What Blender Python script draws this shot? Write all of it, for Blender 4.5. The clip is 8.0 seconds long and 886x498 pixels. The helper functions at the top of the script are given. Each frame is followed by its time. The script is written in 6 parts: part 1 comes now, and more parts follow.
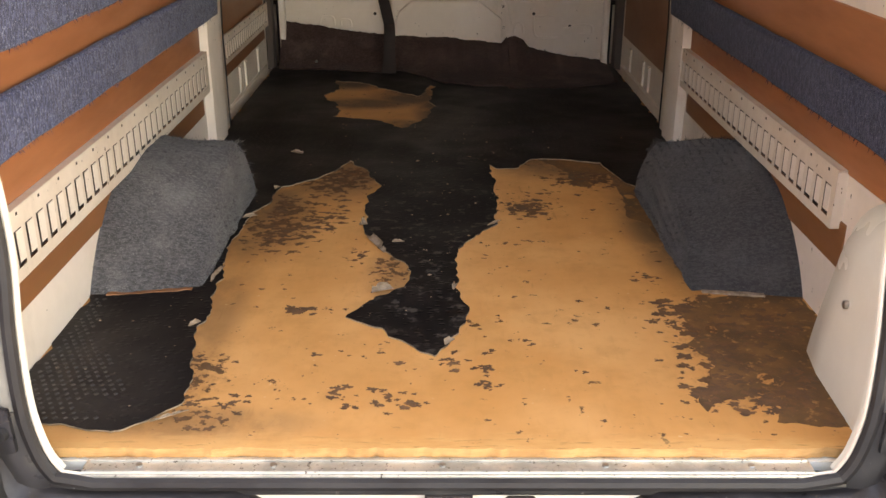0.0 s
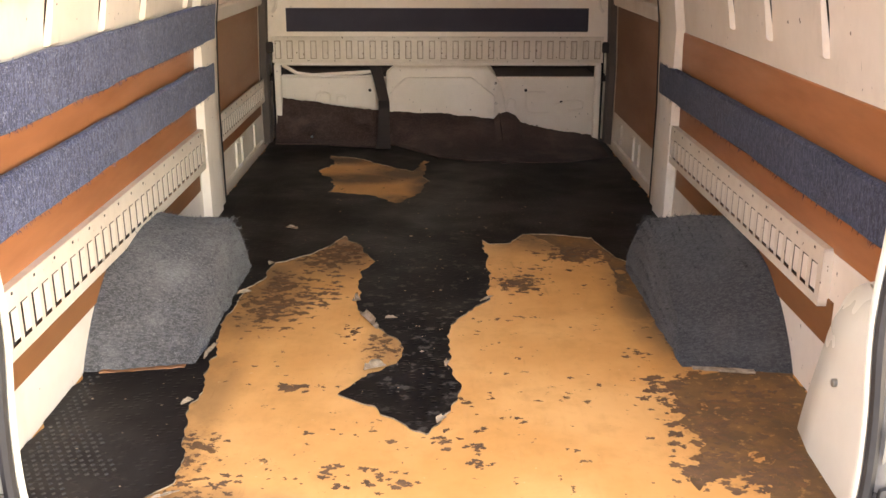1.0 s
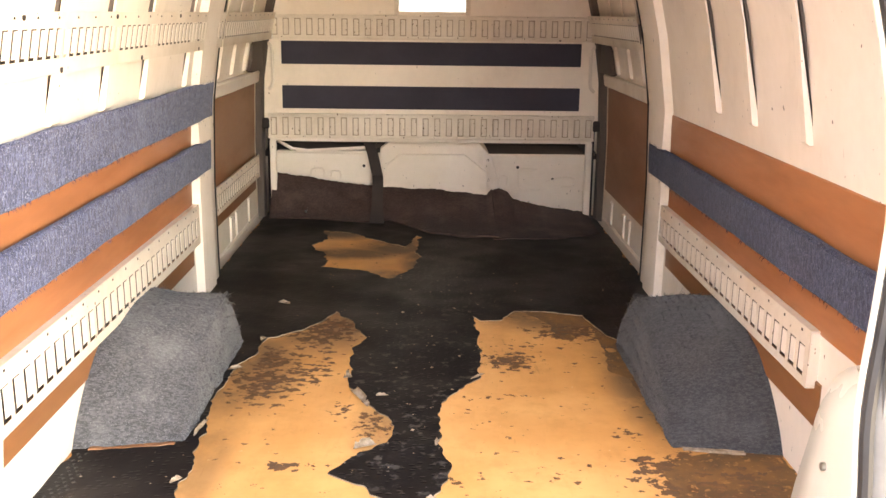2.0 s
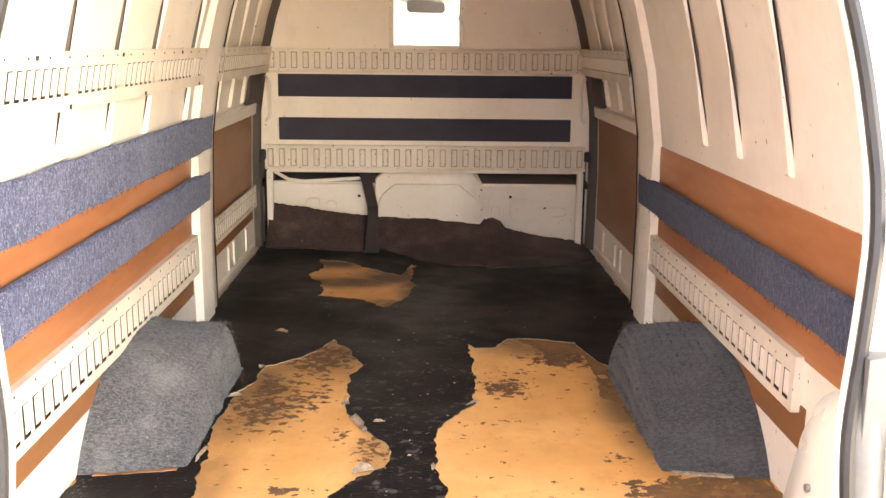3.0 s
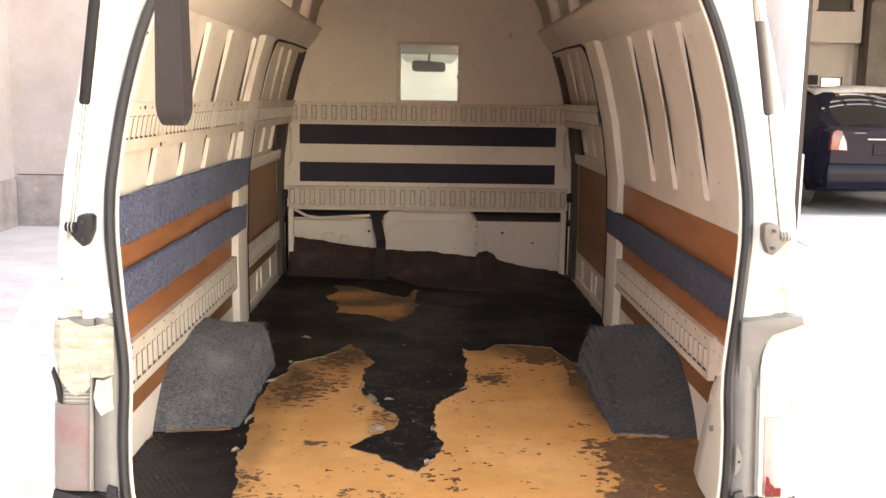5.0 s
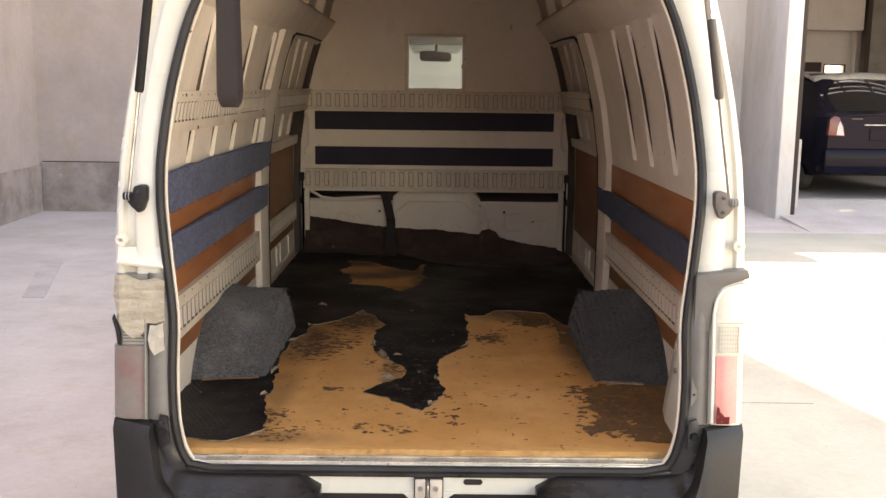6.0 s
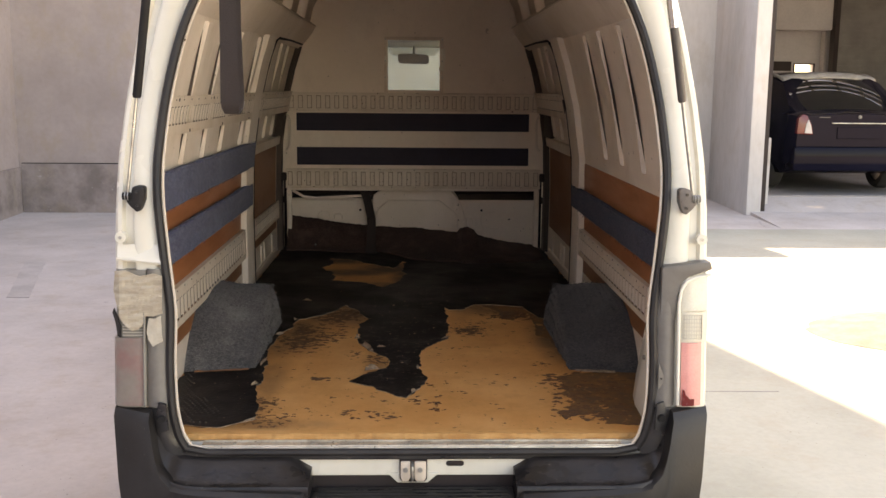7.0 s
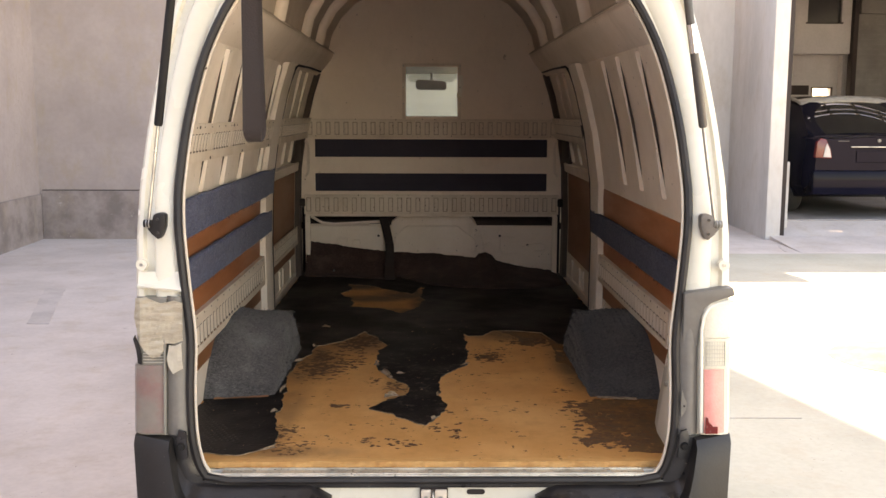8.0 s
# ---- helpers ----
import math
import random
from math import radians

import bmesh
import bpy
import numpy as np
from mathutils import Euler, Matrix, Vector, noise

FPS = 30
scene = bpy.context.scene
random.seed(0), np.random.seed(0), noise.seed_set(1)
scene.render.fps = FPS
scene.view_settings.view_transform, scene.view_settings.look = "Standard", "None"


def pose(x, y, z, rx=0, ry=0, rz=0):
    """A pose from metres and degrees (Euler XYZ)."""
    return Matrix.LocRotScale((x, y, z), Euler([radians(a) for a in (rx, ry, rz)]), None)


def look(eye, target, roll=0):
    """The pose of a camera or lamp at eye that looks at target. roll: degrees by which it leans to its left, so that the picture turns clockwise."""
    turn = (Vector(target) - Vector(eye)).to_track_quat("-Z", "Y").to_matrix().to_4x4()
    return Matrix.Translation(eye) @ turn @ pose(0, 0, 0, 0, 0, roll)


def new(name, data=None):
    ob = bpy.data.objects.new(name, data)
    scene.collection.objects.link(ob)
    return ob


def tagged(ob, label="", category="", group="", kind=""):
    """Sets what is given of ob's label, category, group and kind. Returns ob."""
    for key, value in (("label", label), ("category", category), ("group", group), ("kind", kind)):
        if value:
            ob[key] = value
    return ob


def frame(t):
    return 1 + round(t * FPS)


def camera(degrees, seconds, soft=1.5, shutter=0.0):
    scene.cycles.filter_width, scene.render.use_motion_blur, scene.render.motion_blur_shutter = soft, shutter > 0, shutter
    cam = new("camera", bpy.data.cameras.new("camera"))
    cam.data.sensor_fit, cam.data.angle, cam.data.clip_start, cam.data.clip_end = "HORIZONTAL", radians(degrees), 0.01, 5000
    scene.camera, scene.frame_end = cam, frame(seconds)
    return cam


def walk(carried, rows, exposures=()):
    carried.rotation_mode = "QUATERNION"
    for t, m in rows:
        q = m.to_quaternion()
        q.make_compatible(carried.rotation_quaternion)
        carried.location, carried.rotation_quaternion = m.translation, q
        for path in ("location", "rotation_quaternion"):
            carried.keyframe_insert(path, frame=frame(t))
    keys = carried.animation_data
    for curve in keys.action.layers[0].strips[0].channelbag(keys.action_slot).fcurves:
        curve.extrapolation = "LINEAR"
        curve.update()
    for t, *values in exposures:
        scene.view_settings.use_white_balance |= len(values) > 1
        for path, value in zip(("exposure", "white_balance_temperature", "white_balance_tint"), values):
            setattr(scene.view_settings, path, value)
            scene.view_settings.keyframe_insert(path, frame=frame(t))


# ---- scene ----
from mathutils.geometry import delaunay_2d_cdt

cam = camera(48.5, 8.0)
PATH = [
    (0, (-0.012, -1.417, 1.568), (-0.009, 0.442, 0.83), 0.1),
    (0.5, (-0.007, -1.422, 1.581), (-0.002, 0.456, 0.896), 0.2),
    (1, (-0.004, -1.432, 1.594), (0.008, 0.474, 0.988), 0.1),
    (1.5, (-0.005, -1.44, 1.607), (0.008, 0.486, 1.067), 0.4),
    (2, (-0.003, -1.45, 1.619), (0.024, 0.494, 1.152), 0.7),
    (2.2, (0.001, -1.455, 1.623), (0.031, 0.496, 1.184), 0.7),
    (3.3, (-0.016, -1.573, 1.645), (0.033, 0.385, 1.246), 0.6),
    (3.5, (-0.017, -1.622, 1.649), (0.037, 0.34, 1.265), 0.6),
    (4, (0.007, -1.79, 1.656), (0.044, 0.174, 1.282), 1.2),
    (4.5, (-0.016, -1.976, 1.648), (0.026, -0.003, 1.328), 1.4),
    (4.7, (-0.023, -2.06, 1.645), (0.025, -0.083, 1.341), 1.1),
    (5.8, (0.033, -2.561, 1.621), (0.038, -0.585, 1.316), 0.6),
    (6, (0.013, -2.618, 1.637), (0.028, -0.645, 1.31), 0.7),
    (6.5, (-0.002, -2.747, 1.646), (0.074, -0.779, 1.295), 0.8),
    (7, (-0.004, -2.79, 1.653), (0.058, -0.818, 1.325), 0.5),
    (7.5, (-0.008, -2.789, 1.653), (0.012, -0.811, 1.36), 0.2),
    (8, (-0.014, -2.781, 1.656), (0.014, -0.801, 1.378), 0.2),
]
# exposure follows the film: bright while inside, darker when the yard is in view
EXPOSURES = [(t, e, 11300, 19) for t, e in ((0.0, 3.87), (1.0, 4.54), (2.0, 5.12), (3.5, 5.07), (4.5, 4.59), (5.8, 3.16), (6.5, 2.80), (7.0, 2.70), (7.5, 2.92), (8.0, 2.93))]

walk(cam, [(t, look(eye, target, roll)) for t, eye, target, roll in PATH], EXPOSURES)

# ---- world, sun ----
SUN_TO = Vector((-0.160, 0.546, 0.819)).normalized()
world = bpy.data.worlds.new("sky")
scene.world = world
world.use_nodes = True
wn = world.node_tree
sky = wn.nodes.new("ShaderNodeTexSky")
sky.sky_type, sky.sun_disc = 'NISHITA', False
sky.sun_elevation = math.asin(SUN_TO.z)
sky.sun_rotation = math.atan2(SUN_TO.x, SUN_TO.y)
wn.links.new(sky.outputs[0], wn.nodes["Background"].inputs[0])
wn.nodes["Background"].inputs[1].default_value = 0.15
sun = new("sun", bpy.data.lights.new("sun", "SUN"))
sun.data.energy, sun.data.angle, sun.data.color = 4.2, radians(0.5), (1.0, 0.95, 0.86)
sun.matrix_world = look(SUN_TO * 30, (0, 0, 0))


# ---- materials ----
def nodes_of(name):
    m = bpy.data.materials.new(name)
    m.use_nodes = True
    return m, m.node_tree, m.node_tree.nodes["Principled BSDF"]


def add(tree, kind, **values):
    n = tree.nodes.new(kind)
    for key, value in values.items():
        n.inputs[key].default_value = value
    return n


def mixed(tree, fac, a, b):
    """A colour mix; a and b are colours or sockets."""
    m = tree.nodes.new("ShaderNodeMix")
    m.data_type = 'RGBA'
    for i, v in ((6, a), (7, b)):
        if isinstance(v, tuple):
            m.inputs[i].default_value = (*v, 1)
        else:
            tree.links.new(v, m.inputs[i])
    if isinstance(fac, float):
        m.inputs[0].default_value = fac
    else:
        tree.links.new(fac, m.inputs[0])
    return m.outputs[2]


def ramp(tree, fac, lo, hi, a=0.0, b=1.0):
    r = tree.nodes.new("ShaderNodeMapRange")
    r.interpolation_type = 'SMOOTHSTEP'
    for i, v in ((1, lo), (2, hi), (3, a), (4, b)):
        r.inputs[i].default_value = v
    tree.links.new(fac, r.inputs[0])
    return r.outputs[0]


def maths(tree, op, a, b):
    n = tree.nodes.new("ShaderNodeMath")
    n.operation = op
    for i, v in enumerate((a, b)):
        if isinstance(v, (int, float)):
            n.inputs[i].default_value = v
        else:
            tree.links.new(v, n.inputs[i])
    return n.outputs[0]


def coords(tree, scale=(1, 1, 1), turn=0.0):
    g = tree.nodes.new("ShaderNodeNewGeometry")
    mp = tree.nodes.new("ShaderNodeMapping")
    mp.inputs["Scale"].default_value = scale
    mp.inputs["Rotation"].default_value = (0, 0, turn)
    tree.links.new(g.outputs["Position"], mp.inputs[0])
    return mp.outputs[0]


def noisy(tree, at, scale, detail=4.0, rough=0.6):
    n = add(tree, "ShaderNodeTexNoise", Scale=scale, Detail=detail, Roughness=rough)
    tree.links.new(at, n.inputs["Vector"])
    return n.outputs[0]


def bumped(tree, bsdf, height, strength, distance):
    b = add(tree, "ShaderNodeBump", Strength=strength, Distance=distance)
    tree.links.new(height, b.inputs["Height"])
    tree.links.new(b.outputs[0], bsdf.inputs["Normal"])


def surface(name, colour, second, roughness=0.5, metallic=0.0, coarse=3.0, fine=60.0, bump=0.1, dirt=None, dirt_amount=0.62,
            stretch=(1, 1, 1), spread=0.15, specks=None, smudge=0.0, shine=0.5):
    """Two tones by a coarse noise, fine grain, optional specks of dirt, relief."""
    m, t, b = nodes_of(name)
    at = coords(t, stretch)
    big = noisy(t, at, coarse)
    small = noisy(t, at, fine, 3.0)
    col = mixed(t, ramp(t, big, 0.35, 0.68), colour, second)
    col = mixed(t, ramp(t, small, 0.3, 0.75, 0.0, spread), col, tuple(c * 0.45 for c in colour))
    if dirt:
        spots = noisy(t, at, coarse * 7, 6.0, 0.7)
        col = mixed(t, ramp(t, spots, dirt_amount, dirt_amount + 0.1), col, dirt)
    if specks:
        tiny = noisy(t, coords(t, (1, 1, 0.7)), 75.0, 2.0, 0.4)
        patchy = noisy(t, at, 4.0, 3.0)
        dots = ramp(t, maths(t, 'ADD', tiny, maths(t, 'MULTIPLY', patchy, 0.16)), 0.825, 0.86)
        col = mixed(t, dots, col, specks)
        marks = noisy(t, coords(t, (1, 7, 1.3), 0.3), 13.0, 3.0, 0.5)
        col = mixed(t, ramp(t, marks, 0.74, 0.79, 0.0, 0.5), col, specks)
    if smudge:
        grime = noisy(t, coords(t, (1, 1.2, 0.6)), 3.2, 7.0, 0.7)
        col = mixed(t, ramp(t, grime, 0.48, 0.72, 0.0, smudge), col, (0.34, 0.26, 0.18))
    t.links.new(col, b.inputs["Base Color"])
    t.links.new(ramp(t, big, 0.3, 0.7, max(0.02, roughness - 0.08), min(1.0, roughness + 0.1)), b.inputs["Roughness"])
    b.inputs["Metallic"].default_value = metallic
    b.inputs["Specular IOR Level"].default_value = shine
    bumped(t, b, small, bump, 0.003)
    return m


WHITE = surface("cream_paint", (0.755, 0.655, 0.570), (0.70, 0.60, 0.505), 0.42, coarse=2.2, fine=35, bump=0.05, dirt=(0.32, 0.22, 0.13), dirt_amount=0.74, spread=0.06, specks=(0.10, 0.06, 0.04), smudge=0.30)
BODY = surface("body_paint", (0.76, 0.72, 0.625), (0.72, 0.675, 0.575), 0.28, coarse=2.0, fine=25, bump=0.02, dirt=(0.4, 0.33, 0.25), dirt_amount=0.78, spread=0.05, smudge=0.15)
RAIL = surface("worn_rail_paint", (0.70, 0.60, 0.50), (0.64, 0.53, 0.43), 0.45, coarse=4.0, fine=50, bump=0.08, dirt=(0.20, 0.10, 0.05), dirt_amount=0.68, spread=0.1, specks=(0.08, 0.04, 0.025), smudge=0.35)
SEATBROWN = surface("brown_rib_seat", (0.42, 0.335, 0.265), (0.30, 0.225, 0.165), 0.6, coarse=7.0, fine=50, bump=0.08, dirt=(0.18, 0.11, 0.06), dirt_amount=0.62, specks=(0.08, 0.04, 0.025))
BOARD = surface("beige_board", (0.80, 0.685, 0.580), (0.76, 0.64, 0.53), 0.55, coarse=1.5, fine=40, bump=0.04, dirt=(0.3, 0.22, 0.15), dirt_amount=0.78, spread=0.06, specks=(0.2, 0.13, 0.08), smudge=0.22)
WOOD = surface("orange_hardboard", (0.40, 0.148, 0.064), (0.30, 0.105, 0.045), 0.42, coarse=3.0, fine=40, bump=0.05, stretch=(1, 0.35, 2), dirt=(0.2, 0.07, 0.03), dirt_amount=0.72)
BROWN = surface("brown_hardboard", (0.27, 0.105, 0.04), (0.22, 0.085, 0.033), 0.5, coarse=2.0, fine=40, bump=0.05, stretch=(1, 0.4, 1.5), dirt=(0.1, 0.04, 0.02), dirt_amount=0.72)
RUBBER = surface("black_rubber", (0.012, 0.011, 0.011), (0.022, 0.020, 0.020), 0.6, coarse=9, fine=90, bump=0.1, shine=0.22)
PLASTIC = surface("worn_black_plastic", (0.010, 0.0085, 0.0083), (0.022, 0.019, 0.0185), 0.46, coarse=6, fine=120, bump=0.15, dirt=(0.16, 0.145, 0.13), dirt_amount=0.67, shine=0.42)
STEPBLACK = surface("scuffed_gloss_black_plastic", (0.012, 0.010, 0.010), (0.034, 0.029, 0.029), 0.30, coarse=9, fine=60, bump=0.30, dirt=(0.22, 0.20, 0.18), dirt_amount=0.645, stretch=(0.6, 1, 1.6), shine=0.32)
PALETRIM = surface("sun_bleached_grey_trim", (0.165, 0.148, 0.130), (0.21, 0.19, 0.165), 0.5, coarse=5, fine=70, bump=0.1, dirt=(0.20, 0.17, 0.145), dirt_amount=0.70)
MIDTRIM = surface("dull_grey_trim", (0.135, 0.120, 0.108), (0.175, 0.157, 0.141), 0.5, coarse=4, fine=70, bump=0.1, dirt=(0.22, 0.20, 0.18), dirt_amount=0.72)
STRUTGREY = surface("grey_strut_paint", (0.062, 0.054, 0.050), (0.092, 0.082, 0.075), 0.4, coarse=4, fine=70, bump=0.05)
BRACKET = surface("dull_brown_bracket", (0.11, 0.092, 0.082), (0.16, 0.135, 0.12), 0.5, coarse=20, fine=70, bump=0.15, dirt=(0.05, 0.04, 0.035), dirt_amount=0.6)
CAPGREY = surface("grey_beige_cap", (0.205, 0.186, 0.160), (0.25, 0.228, 0.195), 0.5, coarse=5, fine=70, bump=0.08, dirt=(0.12, 0.105, 0.09), dirt_amount=0.7)
SEAL = surface("weathered_seal_rubber", (0.019, 0.016, 0.016), (0.033, 0.029, 0.028), 0.5, coarse=7, fine=90, bump=0.1, shine=0.35)
GREYTRIM = surface("scuffed_grey_black_paint", (0.016, 0.014, 0.015), (0.042, 0.039, 0.038), 0.32, coarse=7, fine=70, bump=0.12, dirt=(0.27, 0.25, 0.23), dirt_amount=0.64, shine=0.5)
ALU = surface("worn_aluminium", (0.68, 0.65, 0.58), (0.44, 0.42, 0.37), 0.40, 0.7, coarse=14, fine=120, bump=0.15, dirt=(0.10, 0.08, 0.06), dirt_amount=0.58, specks=(0.08, 0.06, 0.05))
STEEL = surface("dull_steel", (0.5, 0.49, 0.46), (0.3, 0.28, 0.26), 0.35, 0.9, coarse=12, fine=90, bump=0.06)
POST = surface("dark_trim_and_slot_shade", (0.07, 0.052, 0.045), (0.10, 0.075, 0.065), 0.8, coarse=4, fine=60, bump=0.1)
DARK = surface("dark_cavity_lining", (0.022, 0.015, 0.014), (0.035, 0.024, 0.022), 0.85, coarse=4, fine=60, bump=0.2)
STRAP = surface("dark_webbing", (0.021, 0.0132, 0.0115), (0.030, 0.0195, 0.017), 0.85, coarse=6, fine=300, bump=0.4)
NAVY = surface("navy_felt", (0.034, 0.030, 0.044), (0.047, 0.042, 0.058), 0.95, coarse=5, fine=220, bump=0.5)
CONCRETE = surface("floor_concrete", (0.535, 0.480, 0.457), (0.43, 0.384, 0.362), 0.8, coarse=0.9, fine=30, bump=0.15, dirt=(0.26, 0.235, 0.22), dirt_amount=0.66, specks=(0.15, 0.13, 0.12), smudge=0.35)
PLASTER = surface("grey_plaster", (0.41, 0.338, 0.314), (0.32, 0.260, 0.240), 0.9, coarse=0.8, fine=18, bump=0.3, dirt=(0.27, 0.23, 0.215), dirt_amount=0.66, specks=(0.2, 0.16, 0.14), smudge=0.50)
DADO = surface("stained_concrete_base", (0.33, 0.272, 0.25), (0.20, 0.163, 0.148), 0.9, coarse=3.0, fine=18, bump=0.3, dirt=(0.42, 0.37, 0.345), dirt_amount=0.62, smudge=0.4)
GARAGEFLOOR = surface("garage_floor_concrete", (0.30, 0.275, 0.265), (0.24, 0.22, 0.21), 0.6, coarse=1.2, fine=25, bump=0.1, smudge=0.3)
PILLAR = surface("smooth_grey_render", (0.52, 0.495, 0.485), (0.43, 0.41, 0.40), 0.85, coarse=1.2, fine=20, bump=0.15, stretch=(1, 1, 0.3), smudge=0.3)
CARPAINT = surface("dark_navy_car_paint", (0.005, 0.005, 0.012), (0.006, 0.006, 0.014), 0.06, coarse=1, fine=6, bump=0.02, shine=0.07)
SHUTTER = surface("grey_shutter_steel", (0.16, 0.15, 0.14), (0.13, 0.122, 0.114), 0.7, 0.0, coarse=3, fine=40, bump=0.05)
TAPE = surface("cracked_packing_tape", (0.46, 0.39, 0.295), (0.34, 0.275, 0.20), 0.4, coarse=9, fine=60, bump=0.4, dirt=(0.60, 0.55, 0.46), dirt_amount=0.6, stretch=(1, 1, 4))
PALETAPE = surface("cream_tape_flap", (0.54, 0.485, 0.395), (0.44, 0.38, 0.30), 0.45, coarse=9, fine=60, bump=0.2)
SMOKED = surface("dirty_lamp_lens", (0.215, 0.180, 0.155), (0.235, 0.125, 0.112), 0.4, coarse=11, fine=50, bump=0.1, dirt=(0.29, 0.25, 0.215), dirt_amount=0.66)
LENSRIB = surface("lens_ribbing", (0.52, 0.475, 0.40), (0.46, 0.41, 0.34), 0.3, coarse=5, fine=50, bump=0.05)
CARGLASS = surface("black_car_glass", (0.005, 0.006, 0.006), (0.007, 0.008, 0.008), 0.03, coarse=1, fine=5, bump=0.03, shine=1.0)
DARKPANE = surface("dark_window_glass", (0.04, 0.039, 0.041), (0.05, 0.048, 0.05), 0.06, coarse=1, fine=10, bump=0.0)
# Concrete tinted cream to paint the overexposed floor's highlight tone.
CREAMTINT = surface("cream_light_tint", (0.405, 0.396, 0.335), (0.345, 0.336, 0.28), 0.8, coarse=0.8, fine=30, bump=0.15, dirt=(0.34, 0.315, 0.26), dirt_amount=0.68, specks=(0.2, 0.18, 0.15), smudge=0.25)
ROOFBOARD = surface("grey_brown_roof_lining", (0.58, 0.50, 0.42), (0.50, 0.425, 0.355), 0.7, coarse=2.0, fine=40, bump=0.05, smudge=0.2)
PATCH = surface("patched_concrete", (0.465, 0.420, 0.400), (0.40, 0.360, 0.342), 0.85, coarse=3, fine=30, bump=0.15)
REDLENS = surface("red_lamp_lens", (0.82, 0.36, 0.32), (0.77, 0.30, 0.265), 0.12, coarse=5, fine=160, bump=0.3)
ROOFPALE = surface("weathered_pale_roof_paint", (0.34, 0.315, 0.28), (0.24, 0.22, 0.195), 0.4, coarse=9, fine=60, bump=0.05, dirt=(0.10, 0.09, 0.085), dirt_amount=0.60)
HEADLINER = surface("grey_headliner", (0.20, 0.20, 0.195), (0.17, 0.17, 0.165), 0.9, coarse=4, fine=80)
CARRED = surface("car_lamp_red", (0.13, 0.012, 0.016), (0.10, 0.010, 0.012), 0.15, coarse=6, fine=60, bump=0.1)
DEEPRED = surface("deep_red_lens", (0.19, 0.010, 0.011), (0.15, 0.008, 0.009), 0.2, coarse=5, fine=60, bump=0.05)
CLEARLENS = surface("clear_lamp_lens", (0.70, 0.66, 0.56), (0.64, 0.58, 0.47), 0.12, coarse=6, fine=160, bump=0.3)
SAND = surface("tan_sand", (0.150, 0.126, 0.120), (0.122, 0.102, 0.097), 0.95, coarse=9, fine=70, bump=0.5, dirt=(0.155, 0.128, 0.12), dirt_amount=0.6)
FOAM = surface("torn_backing_fleece", (0.34, 0.25, 0.17), (0.09, 0.06, 0.04), 0.95, coarse=18, fine=150, bump=0.6)
FLEECE = surface("pale_backing_fleece", (0.33, 0.245, 0.18), (0.17, 0.115, 0.075), 0.95, coarse=40, fine=150, bump=0.6)
RESIDUE = surface("dark_glue_residue", (0.105, 0.047, 0.022), (0.185, 0.085, 0.036), 0.75, coarse=26, fine=90, bump=0.2, dirt=(0.06, 0.028, 0.015), dirt_amount=0.6)
FILM = surface("brown_glue_film", (0.100, 0.051, 0.025), (0.22, 0.107, 0.043), 0.6, coarse=8, fine=60, bump=0.12, dirt=(0.34, 0.165, 0.062), dirt_amount=0.56, shine=0.25)
STUDGREY = surface("worn_stud_rubber", (0.017, 0.0142, 0.0135), (0.030, 0.025, 0.0235), 0.40, coarse=6, fine=90, bump=0.05, shine=0.45)
RUST = surface("brown_rust", (0.10, 0.048, 0.024), (0.05, 0.026, 0.016), 0.85, coarse=60, fine=200, bump=0.3)
PLYEDGE = surface("splintered_ply_edge", (0.58, 0.31, 0.12), (0.44, 0.21, 0.075), 0.8, coarse=20, fine=120, bump=0.6, stretch=(0.5, 1, 2), dirt=(0.16, 0.08, 0.035), dirt_amount=0.66)
TYRE = surface("tyre_rubber", (0.02, 0.02, 0.02), (0.03, 0.03, 0.03), 0.8, coarse=8, fine=90, bump=0.2)


def carpet(name, base, fleck, dark, fine=230.0, lint=0.7, wear=0.35, sheen=0.12, grain=(60, 60, 22)):
    m, t, b = nodes_of(name)
    at = coords(t)
    tufts = noisy(t, at, fine, 2.0, 0.8)
    worn = noisy(t, at, 6.0, 4.0, 0.65)
    streak = noisy(t, coords(t, grain), 2.4, 3.0, 0.8)
    col = mixed(t, ramp(t, streak, 0.45, 0.58), dark, base)
    col = mixed(t, ramp(t, tufts, 0.55, 0.75, 0.0, lint), col, fleck)
    col = mixed(t, ramp(t, worn, 0.45, 0.8, 0.0, wear), col, fleck)
    t.links.new(col, b.inputs["Base Color"])
    b.inputs["Roughness"].default_value = 1.0
    b.inputs["Specular IOR Level"].default_value = 0.1
    b.inputs["Sheen Weight"].default_value = sheen
    bumped(t, b, maths(t, 'ADD', tufts, streak), 0.7, 0.004)
    return m


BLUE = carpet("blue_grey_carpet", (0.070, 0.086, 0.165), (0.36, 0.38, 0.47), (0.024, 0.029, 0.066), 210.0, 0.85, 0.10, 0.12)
# Darkened copy of BLUE; paints the shade on the right wall's band.
SHADEBLUE = carpet("shaded_blue_carpet", (0.052, 0.058, 0.096), (0.19, 0.195, 0.245), (0.022, 0.025, 0.046), 210.0, 0.7, 0.10, 0.08)
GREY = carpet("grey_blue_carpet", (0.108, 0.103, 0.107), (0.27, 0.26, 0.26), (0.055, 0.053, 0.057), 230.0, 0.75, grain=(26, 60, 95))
# Darker copy of GREY: the right arch's shade put into the carpet colour.
SHADEGREY = carpet("shaded_grey_carpet", (0.064, 0.061, 0.063), (0.125, 0.120, 0.122), (0.038, 0.036, 0.039), 230.0, 0.5, grain=(26, 60, 95))
UMBER = carpet("brown_grey_underlay", (0.060, 0.037, 0.033), (0.112, 0.076, 0.069), (0.042, 0.025, 0.022), 160.0, 0.25, 0.75, 0.03, (40, 40, 50))


